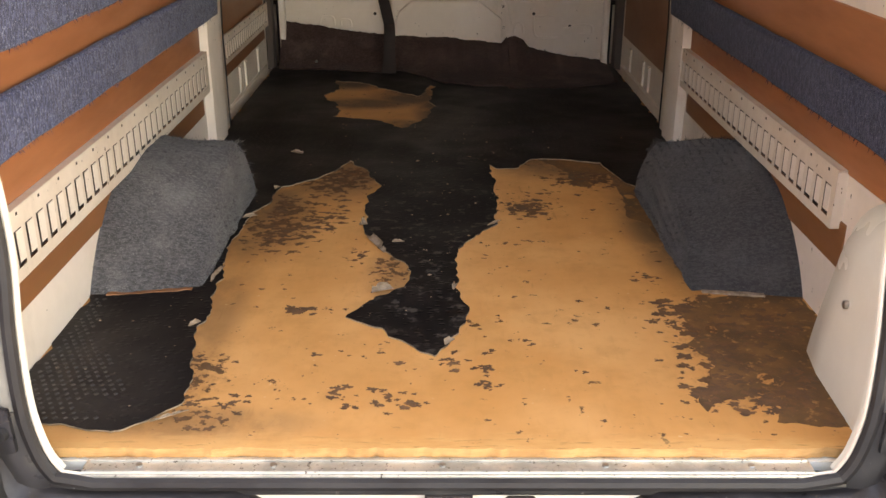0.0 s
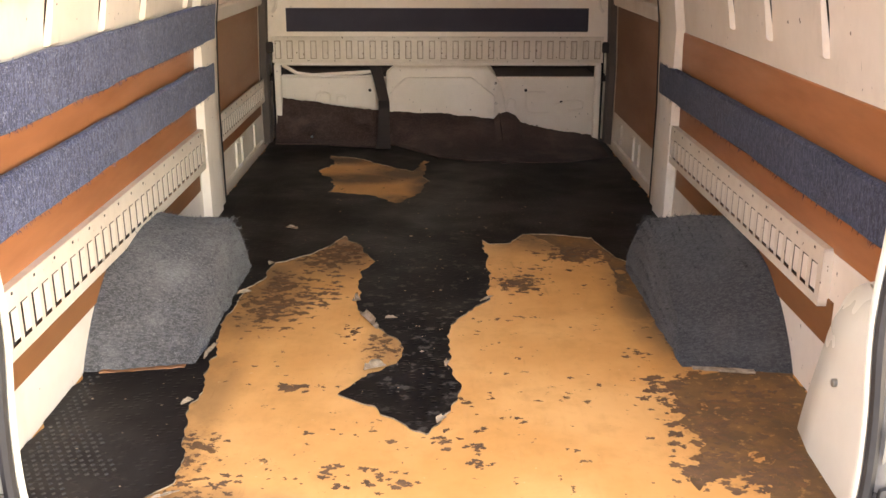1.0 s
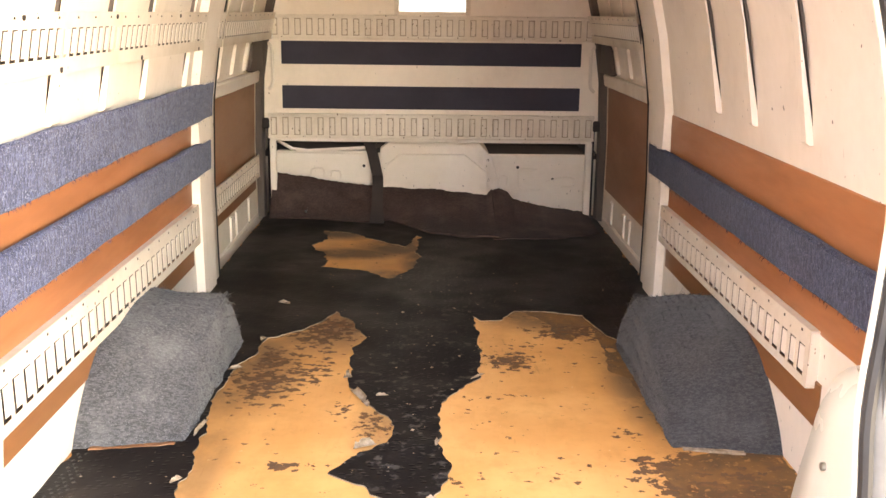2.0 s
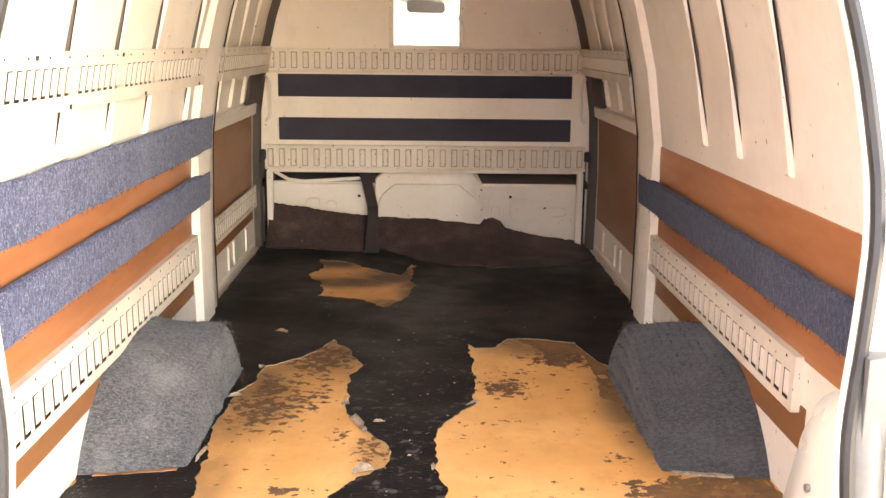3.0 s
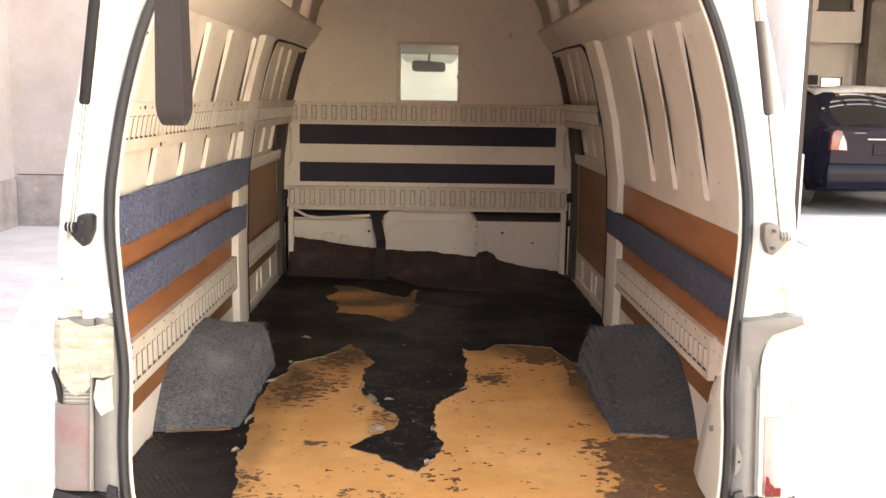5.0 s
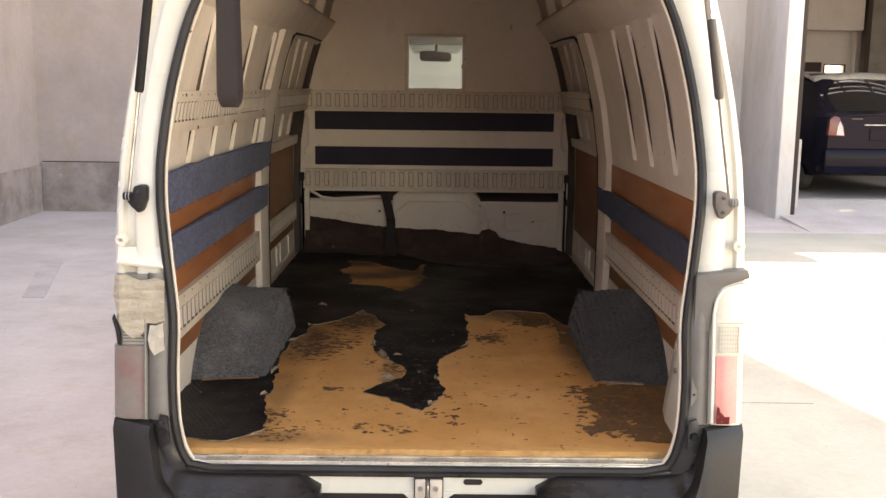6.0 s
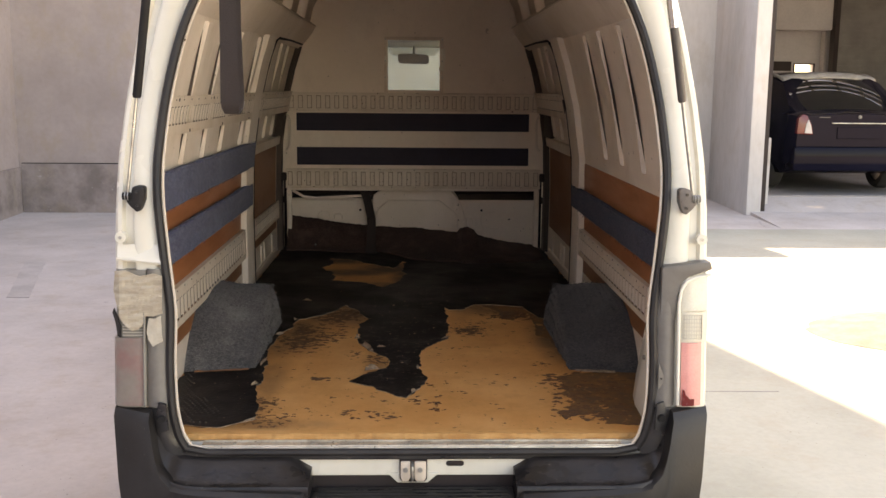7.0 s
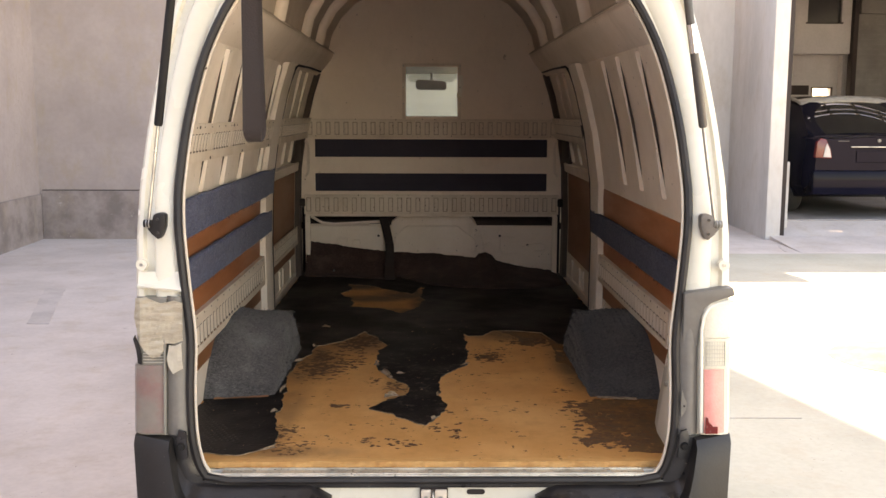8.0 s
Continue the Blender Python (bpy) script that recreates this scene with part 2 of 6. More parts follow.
def zones(tree, spots, full):
    """The strongest of several soft round zones on the floor: centre, reach, strength."""
    geo = tree.nodes.new("ShaderNodeNewGeometry")
    best = None
    for x, y, rx, ry, w in spots:
        mp = tree.nodes.new("ShaderNodeMapping")
        mp.vector_type = 'TEXTURE'
        mp.inputs["Location"].default_value = (x, y, 0.62)
        mp.inputs["Scale"].default_value = (rx, ry, 1.0)
        tree.links.new(geo.outputs["Position"], mp.inputs[0])
        g = tree.nodes.new("ShaderNodeTexGradient")
        g.gradient_type = 'SPHERICAL'
        tree.links.new(mp.outputs[0], g.inputs[0])
        v = maths(tree, 'MULTIPLY', ramp(tree, g.outputs[1], 0.0, full), w)
        best = v if best is None else maths(tree, 'MAXIMUM', best, v)
    return best


def plywood_material():
    """Orange phenolic plywood: faint grain, brown glue residue where the mat was torn off, a stained corner."""
    m, t, b = nodes_of("orange_plywood")
    at = coords(t)
    grain = noisy(t, coords(t, (5, 1.2, 1)), 9.0, 6.0, 0.7)
    cloud = noisy(t, at, 2.3, 5.0, 0.6)
    mottle = noisy(t, at, 14.0, 6.0, 0.65)
    col = mixed(t, ramp(t, cloud, 0.3, 0.7), (0.58, 0.255, 0.082), (0.71, 0.355, 0.138))
    col = mixed(t, ramp(t, mottle, 0.45, 0.75, 0.0, 0.35), col, (0.42, 0.185, 0.05))
    col = mixed(t, ramp(t, grain, 0.5, 0.8, 0.0, 0.22), col, (0.36, 0.15, 0.04))
    flakes = noisy(t, coords(t, (0.95, 1.1, 1), 0.4), 36.0, 7.0, 0.60)
    fringe = noisy(t, coords(t, (1.3, 1.0, 1), 0.2), 34.0, 6.0, 0.72)
    region = zones(t, STAINS, 0.9)
    soft = zones(t, SOFT, 0.7)
    wipe = noisy(t, coords(t, (1.0, 0.7, 1), 0.4), 7.0, 7.0, 0.68)
    # Glue browning plus, in the far gap, light falloff painted in.
    col = mixed(t, maths(t, 'MULTIPLY', soft, ramp(t, wipe, 0.34, 0.58, 0.45, 1.0)), col, (0.120, 0.062, 0.030))
    blotch = noisy(t, coords(t, (0.9, 1.2, 1), 0.2), 12.0, 4.0, 0.6)
    level = maths(t, 'ADD', maths(t, 'ADD', maths(t, 'MULTIPLY', flakes, 0.68), maths(t, 'MULTIPLY', blotch, 0.32)), maths(t, 'MULTIPLY', region, 0.165))
    stain = ramp(t, level, 0.612, 0.628)
    halo = ramp(t, maths(t, 'ADD', fringe, maths(t, 'MULTIPLY', region, 0.34)), 0.62, 0.95, 0.0, 0.75)
    col = mixed(t, halo, col, (0.25, 0.105, 0.035))
    worn = mixed(t, ramp(t, fringe, 0.4, 0.65), (0.078, 0.036, 0.017), (0.145, 0.066, 0.031))
    col = mixed(t, maths(t, 'MULTIPLY', stain, 0.92), col, worn)
    scratch = noisy(t, coords(t, (1, 0.12, 1), 0.5), 46.0, 2.0, 0.5)
    col = mixed(t, ramp(t, scratch, 0.70, 0.78, 0.0, 0.3), col, (0.26, 0.11, 0.035))
    geo = t.nodes.new("ShaderNodeSeparateXYZ")
    t.links.new(at, geo.inputs[0])
    chips = noisy(t, coords(t, (0.5, 2.0, 1)), 26.0, 6.0, 0.7)
    edge = ramp(t, maths(t, 'ADD', geo.outputs[1], maths(t, 'MULTIPLY', chips, 0.16)), 0.10, 0.17, 1.0, 0.0)
    col = mixed(t, maths(t, 'MULTIPLY', edge, 0.7), col, (0.68, 0.36, 0.135))
    cracks = noisy(t, coords(t, (0.35, 3.0, 1)), 34.0, 4.0, 0.6)
    col = mixed(t, maths(t, 'MULTIPLY', edge, ramp(t, cracks, 0.58, 0.66)), col, (0.30, 0.13, 0.04))
    nicks = noisy(t, coords(t, (1, 1.5, 1), 0.9), 70.0, 3.0, 0.55)
    col = mixed(t, ramp(t, nicks, 0.69, 0.74, 0.0, 0.4), col, (0.22, 0.095, 0.035))
    pale = noisy(t, at, 60.0, 2.0, 0.5)
    col = mixed(t, ramp(t, pale, 0.74, 0.80, 0.0, 0.5), col, (0.7, 0.5, 0.3))
    t.links.new(col, b.inputs["Base Color"])
    t.links.new(ramp(t, stain, 0.0, 1.0, 0.55, 0.7), b.inputs["Roughness"])
    b.inputs["Specular IOR Level"].default_value = 0.3
    bumped(t, b, maths(t, 'ADD', stain, maths(t, 'MULTIPLY', mottle, 0.5)), 0.3, 0.002)
    return m


def mat_material():
    """Black vinyl mat, dusty grey scuffs and white crumbs."""
    m, t, b = nodes_of("black_vinyl_mat")
    at = coords(t)
    dust = noisy(t, at, 9.0, 6.0, 0.7)
    crumbs = noisy(t, at, 48.0, 3.0, 0.75)
    wide = noisy(t, at, 2.5, 3.0)
    col = mixed(t, ramp(t, dust, 0.48, 0.75, 0.0, 0.7), (0.0078, 0.0054, 0.0054), (0.023, 0.0165, 0.0158))
    col = mixed(t, ramp(t, crumbs, 0.67, 0.74, 0.0, 0.7), col, (0.15, 0.14, 0.13))
    blot = noisy(t, at, 30.0, 3.0, 0.6)
    tongue = t.nodes.new("ShaderNodeTexGradient")
    tongue.gradient_type = 'SPHERICAL'
    mp = t.nodes.new("ShaderNodeMapping")
    mp.vector_type = 'TEXTURE'
    mp.inputs["Location"].default_value = (0.0, 0.85, 0.62)
    mp.inputs["Scale"].default_value = (0.45, 1.3, 1.0)
    t.links.new(at, mp.inputs[0])
    t.links.new(mp.outputs[0], tongue.inputs[0])
    zone = maths(t, 'ADD', noisy(t, at, 1.6, 2.0), maths(t, 'MULTIPLY', tongue.outputs[1], 0.35))
    near = ramp(t, zone, 0.50, 0.78, 0.04, 0.9)
    col = mixed(t, maths(t, 'MULTIPLY', ramp(t, blot, 0.56, 0.68), near), col, (0.070, 0.060, 0.054))
    # Front-left zone greyed: dusty wear together with the mat's painted sheen.
    dusty_sheen = zones(t, [(-0.74, 0.28, 0.22, 0.42, 1.0), (-0.62, 0.22, 0.16, 0.26, 0.6)], 0.8)
    col = mixed(t, maths(t, 'MULTIPLY', dusty_sheen, ramp(t, dust, 0.30, 0.62, 0.35, 1.0)), col, (0.040, 0.033, 0.030))
    t.links.new(col, b.inputs["Base Color"])
    t.links.new(ramp(t, wide, 0.3, 0.7, 0.40, 0.65), b.inputs["Roughness"])
    b.inputs["Specular IOR Level"].default_value = 0.15
    stud = t.nodes.new("ShaderNodeTexVoronoi")
    stud.inputs["Scale"].default_value = 62.0
    stud.inputs["Randomness"].default_value = 0.65
    t.links.new(coords(t, (0.7, 1.2, 0.0)), stud.inputs["Vector"])
    bumped(t, b, maths(t, 'ADD', ramp(t, stud.outputs[0], 0.15, 0.4, 1.0, 0.0), maths(t, 'MULTIPLY', dust, 0.8)), 0.28, 0.003)
    return m


def pane_material(name, tint, roughness=0.02):
    m, t, b = nodes_of(name)
    b.inputs["Base Color"].default_value = (*tint, 1)
    b.inputs["Roughness"].default_value = roughness
    b.inputs["Transmission Weight"].default_value = 1.0
    b.inputs["IOR"].default_value = 1.45
    return m


# flaking residue; soft glue haze mixed with painted depth shade: centre, reach, strength
STAINS = [(0.60, 0.48, 0.18, 0.34, 0.95), (0.58, 0.28, 0.16, 0.22, 0.85), (0.72, 0.56, 0.20, 0.30, 0.4), (-0.45, 1.16, 0.20, 0.34, 0.75), (-0.34, 1.56, 0.20, 0.26, 0.8), (0.24, 1.30, 0.16, 0.16, 0.7), (0.46, 1.60, 0.18, 0.22, 0.9),
          (-0.145, 0.82, 0.10, 0.16, 0.7), (-0.48, 0.28, 0.10, 0.26, 0.6)]
SOFT = [(0.60, 1.20, 0.16, 0.70, 0.9), (0.42, 1.80, 0.42, 0.30, 0.9), (-0.35, 1.68, 0.30, 0.46, 0.9), (-0.52, 0.60, 0.10, 0.60, 0.5), (-0.52, 1.22, 0.20, 0.50, 0.8), (-0.47, 0.12, 0.30, 0.08, 0.6), (-0.10, 0.80, 0.12, 0.28, 0.5),
        (-0.33, 2.61, 0.36, 0.14, 0.95), (-0.14, 2.74, 0.24, 0.26, 1.0), (-0.38, 3.02, 0.34, 0.20, 1.0), (-0.22, 2.24, 0.34, 0.14, 0.95), (-0.02, 2.50, 0.14, 0.50, 1.0)]
PLY = plywood_material()
MAT = mat_material()
GLASS = pane_material("clear_glass", (0.79, 0.88, 0.82))
SHADEBAND = pane_material("grey_tinted_shade_band", (0.50, 0.52, 0.50), 0.25)
MIRROR = surface("dark_mirror_shell", (0.03, 0.03, 0.033), (0.04, 0.04, 0.04), 0.4, coarse=4, fine=50)
CHROME = surface("chrome", (0.75, 0.75, 0.75), (0.7, 0.7, 0.7), 0.12, 1.0, coarse=3, fine=30, bump=0.0)
WHITELENS = surface("white_reflector", (0.42, 0.40, 0.40), (0.30, 0.29, 0.30), 0.15, coarse=6, fine=60, bump=0.1)
LIT = surface("pale_wall_paint", (0.47, 0.45, 0.445), (0.42, 0.40, 0.395), 0.85, coarse=1.2, fine=20, bump=0.1)


# ---- mesh helpers ----
def thing(name, at, label, category, group="", kind=""):
    ob = new(name)
    ob.location = at
    bpy.context.view_layer.update()
    return tagged(ob, label, category, group, kind)


def part(name, bm, material, parent=None, label="", smooth=False):
    me = bpy.data.meshes.new(name)
    bm.normal_update()
    bm.to_mesh(me)
    bm.free()
    me.materials.append(material)
    if smooth:
        me.shade_smooth()
        me.set_sharp_from_angle(angle=radians(38))
    ob = new(name, me)
    if parent is not None:
        ob.parent = parent
        m = parent.matrix_basis.copy()
        if parent.parent is not None:
            m = parent.parent.matrix_basis @ parent.matrix_parent_inverse @ m
        ob.matrix_parent_inverse = m.inverted()
    return tagged(ob, label)


def solid(name, bm, material, label, category="", kind="", group="", smooth=False):
    return tagged(part(name, bm, material, None, "", smooth), label, category, group, kind)


def box(bm, x0, x1, y0, y1, z0, z1, bevel=0.0, seg=2):
    """A box, with rounded edges; added to bm."""
    v = [bm.verts.new((x, y, z)) for x in (x0, x1) for y in (y0, y1) for z in (z0, z1)]
    quads = ((0, 1, 3, 2), (4, 6, 7, 5), (0, 4, 5, 1), (2, 3, 7, 6), (0, 2, 6, 4), (1, 5, 7, 3))
    fs = [bm.faces.new([v[i] for i in q]) for q in quads]
    if bevel:
        bmesh.ops.bevel(bm, geom=list({e for f in fs for e in f.edges}), offset=bevel, segments=seg, affect='EDGES', profile=0.6)
    return bm


def boxed(*a, **k):
    return box(bmesh.new(), *a, **k)


def loft(rings, close=False, cap=False):
    """Skins a list of equal-length point rows."""
    bm = bmesh.new()
    rows = [[bm.verts.new(p) for p in r] for r in rings]
    n = len(rows[0])
    for a, b in zip(rows, rows[1:]):
        for i in range(n if close else n - 1):
            j = (i + 1) % n
            bm.faces.new((a[i], a[j], b[j], b[i]))
    if cap:
        bm.faces.new(rows[0][::-1])
        bm.faces.new(rows[-1])
    bmesh.ops.recalc_face_normals(bm, faces=bm.faces)
    return bm


def thick(bm, d):
    """Gives a sheet a thickness."""
    bmesh.ops.recalc_face_normals(bm, faces=bm.faces)
    bmesh.ops.solidify(bm, geom=bm.faces[:], thickness=d)
    return bm


def tube(points, radius, sides=10, flat=1.0, cap=True):
    """A round bar along points; flat squashes it across."""
    pts = [Vector(p) for p in points]
    rings = []
    for i, p in enumerate(pts):
        d = (pts[min(i + 1, len(pts) - 1)] - pts[max(i - 1, 0)]).normalized()
        ref = Vector((0, 1, 0)) if abs(d.y) < 0.9 else Vector((1, 0, 0))
        u = d.cross(ref).normalized()
        w = d.cross(u)
        r = radius[i] if isinstance(radius, (list, tuple)) else radius
        rings.append([p + (u * math.cos(a) + w * math.sin(a) * flat) * r for a in [2 * math.pi * k / sides for k in range(sides)]])
    return loft(rings, True, cap)


def prism(outline, axis, a, b, bevel=0.0):
    """An outline (two coordinates) pushed from a to b along an axis."""
    def at(p, v):
        return {"x": (v, p[0], p[1]), "y": (p[0], v, p[1]), "z": (p[0], p[1], v)}[axis]
    bm = loft([[at(p, a) for p in outline], [at(p, b) for p in outline]], True, True)
    if bevel:
        bmesh.ops.bevel(bm, geom=bm.edges[:], offset=bevel, segments=2, affect='EDGES', profile=0.6)
    return bm


def blend_at(table, v):
    """Piecewise linear table of (v, value)."""
    for (a, p), (b, q) in zip(table, table[1:]):
        if v <= b:
            return p + (q - p) * max(0.0, (v - a) / (b - a))
    return table[-1][1]


def rounded(points, n=4, closed=False):
    """Points joined by a smooth curve that passes through them."""
    pts = [Vector(p) for p in points]
    out, m = [], len(pts)
    for i in range(m if closed else m - 1):
        p0 = pts[i - 1] if i or closed else pts[0]
        p1, p2 = pts[i], pts[(i + 1) % m]
        p3 = pts[(i + 2) % m] if closed or i + 2 < m else pts[-1]
        for k in range(n):
            u = k / n
            out.append(tuple(0.5 * (2 * p1 + (p2 - p0) * u + (2 * p0 - 5 * p1 + 4 * p2 - p3) * u * u + (3 * p1 - p0 - 3 * p2 + p3) * u ** 3)))
    return out if closed else out + [tuple(pts[-1])]


def steps(a, b, n):
    return [a + (b - a) * i / n for i in range(n + 1)]


def jagged(points, gap, size, seed):
    """A closed outline, cut finer and torn by noise."""
    out = []
    for i, p in enumerate(points):
        q = points[(i + 1) % len(points)]
        d = math.hypot(q[0] - p[0], q[1] - p[1])
        n = max(1, int(d / gap))
        for k in range(n):
            x, y = p[0] + (q[0] - p[0]) * k / n, p[1] + (q[1] - p[1]) * k / n
            v = noise.noise_vector((x * 9, y * 9, seed)) * size + noise.noise_vector((x * 31, y * 31, seed + 5)) * size * 0.6
            out.append((x + v.x, y + v.y))
    return out


def inside(p, poly):
    x, y = p
    hit = False
    for (x0, y0), (x1, y1) in zip(poly, poly[1:] + poly[:1]):
        if (y0 > y) != (y1 > y) and x < (x1 - x0) * (y - y0) / (y1 - y0) + x0:
            hit = not hit
    return hit


def sheet(outline, holes, step, height, depth):
    """A flat torn sheet with holes; height(x, y) gives its top, depth its thickness."""
    loops = [outline] + holes
    pts, edges = [], []
    for lp in loops:
        n0 = len(pts)
        pts += [Vector(p) for p in lp]
        edges += [(n0 + i, n0 + (i + 1) % len(lp)) for i in range(len(lp))]
    xs, ys = [p[0] for p in outline], [p[1] for p in outline]
    for x in np.arange(min(xs), max(xs), step):
        for y in np.arange(min(ys), max(ys), step):
            if inside((x, y), outline) and not any(inside((x, y), h) for h in holes):
                pts.append(Vector((x + 0.003, y + 0.002)))
    vs, _, fs, _, _, _ = delaunay_2d_cdt(pts, edges, [], 0, 1e-5)
    bm = bmesh.new()
    verts = [bm.verts.new((v.x, v.y, height(v.x, v.y))) for v in vs]
    for f in fs:
        c = (sum(vs[i].x for i in f) / len(f), sum(vs[i].y for i in f) / len(f))
        if inside(c, outline) and not any(inside(c, h) for h in holes):
            bm.faces.new([verts[i] for i in f])
    for v in [v for v in bm.verts if not v.link_faces]:
        bm.verts.remove(v)
    bmesh.ops.recalc_face_normals(bm, faces=bm.faces)
    if sum(f.normal.z for f in bm.faces) < 0:
        bmesh.ops.reverse_faces(bm, faces=bm.faces)
    got = bmesh.ops.extrude_face_region(bm, geom=bm.faces[:])
    for v in got["geom"]:
        if isinstance(v, bmesh.types.BMVert):
            v.co.z -= depth
    bmesh.ops.recalc_face_normals(bm, faces=bm.faces)
    return bm


# ---- yard: ground, walls, garage bay ----
SLOPE = 0.0135      # the yard rises gently ahead


def ground_z(y):
    return SLOPE * y


bm = bmesh.new()
vs = [bm.verts.new((x, y, ground_z(y))) for x, y in ((-300, -300), (300, -300), (300, 300), (-300, 300))]
bm.faces.new(vs)
solid("ground", bm, CONCRETE, "worn grey concrete yard floor with dusty stains", "concrete floor", "structure")

WALL_L, WALL_B = -4.66, 9.0
# Height above view is set by the light wanted in the load bay.
solid("wall_left", boxed(WALL_L - 0.25, WALL_L, -9.0, WALL_B, -0.3, 4.6), PLASTER, "tall grey plastered yard wall", "wall", "structure")
# Height made up: the unseen top shades the yard round the van.
solid("wall_tall", boxed(-26.0, 0.15, WALL_B, WALL_B + 0.30, -0.3, 34.0), PLASTER, "grey plastered building wall ahead of the van, unseen top added to block sun", "wall", "structure")
# Unseen tops of the walls below are cut to outline the sun patch.
solid("wall_low", boxed(0.15, 2.73, WALL_B, WALL_B + 0.25, -0.3, 4.3), PLASTER, "grey plastered wall ahead of the van", "wall", "structure")
solid("wall_base_back", boxed(WALL_L + 0.032, 2.6, WALL_B - 0.03, WALL_B - 0.002, 0.0, 0.70, 0.006), DADO, "stained concrete base course of the wall", "wall base", "structure")
solid("wall_base_joint", boxed(WALL_L + 0.032, 2.6, WALL_B - 0.012, WALL_B - 0.001, 0.701, 0.711), DARK, "dark open joint over the wall base", "joint", "structure")
solid("wall_base_left", boxed(WALL_L + 0.002, WALL_L + 0.03, -9.0, WALL_B - 0.03, -0.25, 0.66, 0.006), DADO, "stained concrete base course of the wall", "wall base", "structure")
solid("wall_recess", boxed(2.2, 4.06, 10.60, 10.85, -0.3, 5.95), PILLAR, "grey plastered wall beside the garage bay", "wall", "structure")
solid("wall_recess_side", boxed(2.73, 2.85, WALL_B, 10.598, -0.3, 3.5), PLASTER, "grey plastered return wall", "wall", "structure")
solid("pillar", boxed(4.06, 4.24, 9.0, 10.6, -0.3, 3.5, 0.015), PILLAR, "smooth grey rendered pillar of the garage bay", "pillar", "structure")

# Unseen wall, added so its height limits the light entering the bay.
solid("unseen_rear_wall", boxed(-26.0, 1.5, -9.3, -9.0, -0.5, 3.9), PLASTER, "plain grey wall added unseen behind the yard to limit light", "wall", "structure")

# garage bay beside the pillar
BAY = 0.30
solid("garage_floor", boxed(4.1, 12.0, 9.6, 16.5, -0.3, BAY - 0.002), GARAGEFLOOR, "smooth grey garage floor slab", "floor", "structure")
ramp_bm = prism([(8.0, ground_z(8.0) - 0.02), (8.0, ground_z(8.0) + 0.002), (9.0, 0.165), (9.66, BAY + 0.001), (9.66, 0.0)], "x", 4.12, 12.0)
solid("garage_ramp", ramp_bm, CONCRETE, "shallow concrete ramp into the garage bay", "ramp", "structure")
solid("garage_lintel", boxed(4.24, 12.0, 9.0, 9.25, 3.02, 3.5, 0.01), PILLAR, "rendered lintel over the garage bay", "lintel", "structure")
solid("garage_wall_side", boxed(12.0, 12.25, 6.0, 16.5, -0.3, 3.8), LIT, "pale painted garage side wall", "wall", "structure")
solid("garage_wall_near", boxed(4.06, 4.2, 10.6, 16.5, -0.3, 3.8), LIT, "pale painted inner wall of the garage", "wall", "structure")
# Ceiling out of view; slits added to streak the parked car's glass.
roof = bmesh.new()
for ya, yb in ((9.55, 10.90), (11.00, 11.24), (11.34, 11.62), (11.76, 17.3)):
    box(roof, 4.0, 12.25, ya, yb, 3.85, 4.05)
for k in range(10):
    box(roof, 4.0 + 0.9 * k, 4.06 + 0.9 * k, 10.90, 11.76, 3.80, 4.04)
solid("garage_ceiling", roof, LIT, "unseen pale garage ceiling with slits added for reflections", "ceiling", "structure")
FY = 16.5
# building across the back of the bay: upper storey, recess below it, shutter beside it
low = bmesh.new()
for a in ((4.2, 7.62, 0.2, 2.78), (7.62, 8.0, 0.2, 1.90), (7.62, 8.0, 2.13, 2.78), (8.0, 8.12, 0.2, 2.78)):
    box(low, a[0], a[1], FY + 0.5, FY + 0.7, a[2], a[3])
solid("facade_lower", low, LIT, "pale recessed lower wall of the rear building", "wall", "structure")
up = bmesh.new()
for a in ((4.2, 7.27, 2.78, 6.0), (7.27, 7.93, 2.78, 3.365), (7.27, 7.93, 3.82, 6.0), (7.93, 8.12, 2.78, 6.0)):
    box(up, a[0], a[1], FY, FY + 0.5, a[2], a[3])
solid("facade_upper", up, LIT, "pale upper storey wall of the rear building", "wall", "structure")
wnd = solid("window_1", boxed(7.27, 7.93, FY + 0.10, FY + 0.12, 3.365, 3.82), DARKPANE, "dark window pane in the upper storey", "window", "structure")
part("window_sill", boxed(7.24, 7.96, FY - 0.02, FY + 0.10, 3.345, 3.375), DARK, wnd)
solid("facade_end", boxed(8.12, 12.25, FY + 0.3, FY + 0.5, 0.2, 6.0), LIT, "pale wall behind the shutter", "wall", "structure")
solid("facade_vent", boxed(7.02, 7.54, FY + 0.46, FY + 0.52, 2.00, 2.185), DARK, "dark low opening in the recessed wall", "vent", "structure")
hatch = bmesh.new()
for a in ((7.60, 8.02, 1.88, 1.90), (7.60, 8.02, 2.13, 2.15), (7.60, 7.62, 1.90, 2.13), (8.0, 8.02, 1.90, 2.13)):
    box(hatch, a[0], a[1], FY + 0.47, FY + 0.53, a[2], a[3])
solid("facade_hatch", hatch, DARK, "dark frame of a low opening to daylight", "hatch", "structure")
solid("shutter_post", boxed(8.13, 8.22, FY - 0.12, FY + 0.1, 0.2, 6.0, 0.01), DARK, "dark steel shutter post", "post", "structure")
shut = thing("roller_shutter", (9.8, FY, 0.25), "grey steel roller shutter, closed", "roller shutter")
n = 34
for k in range(n):
    z = 0.30 + 0.095 * k
    part("slat", prism([(FY - 0.002, z), (FY - 0.004, z + 0.02), (FY - 0.004, z + 0.075), (FY - 0.002, z + 0.0945), (FY + 0.01, z + 0.05)], "x", 8.26, 11.6), SHUTTER, shut)
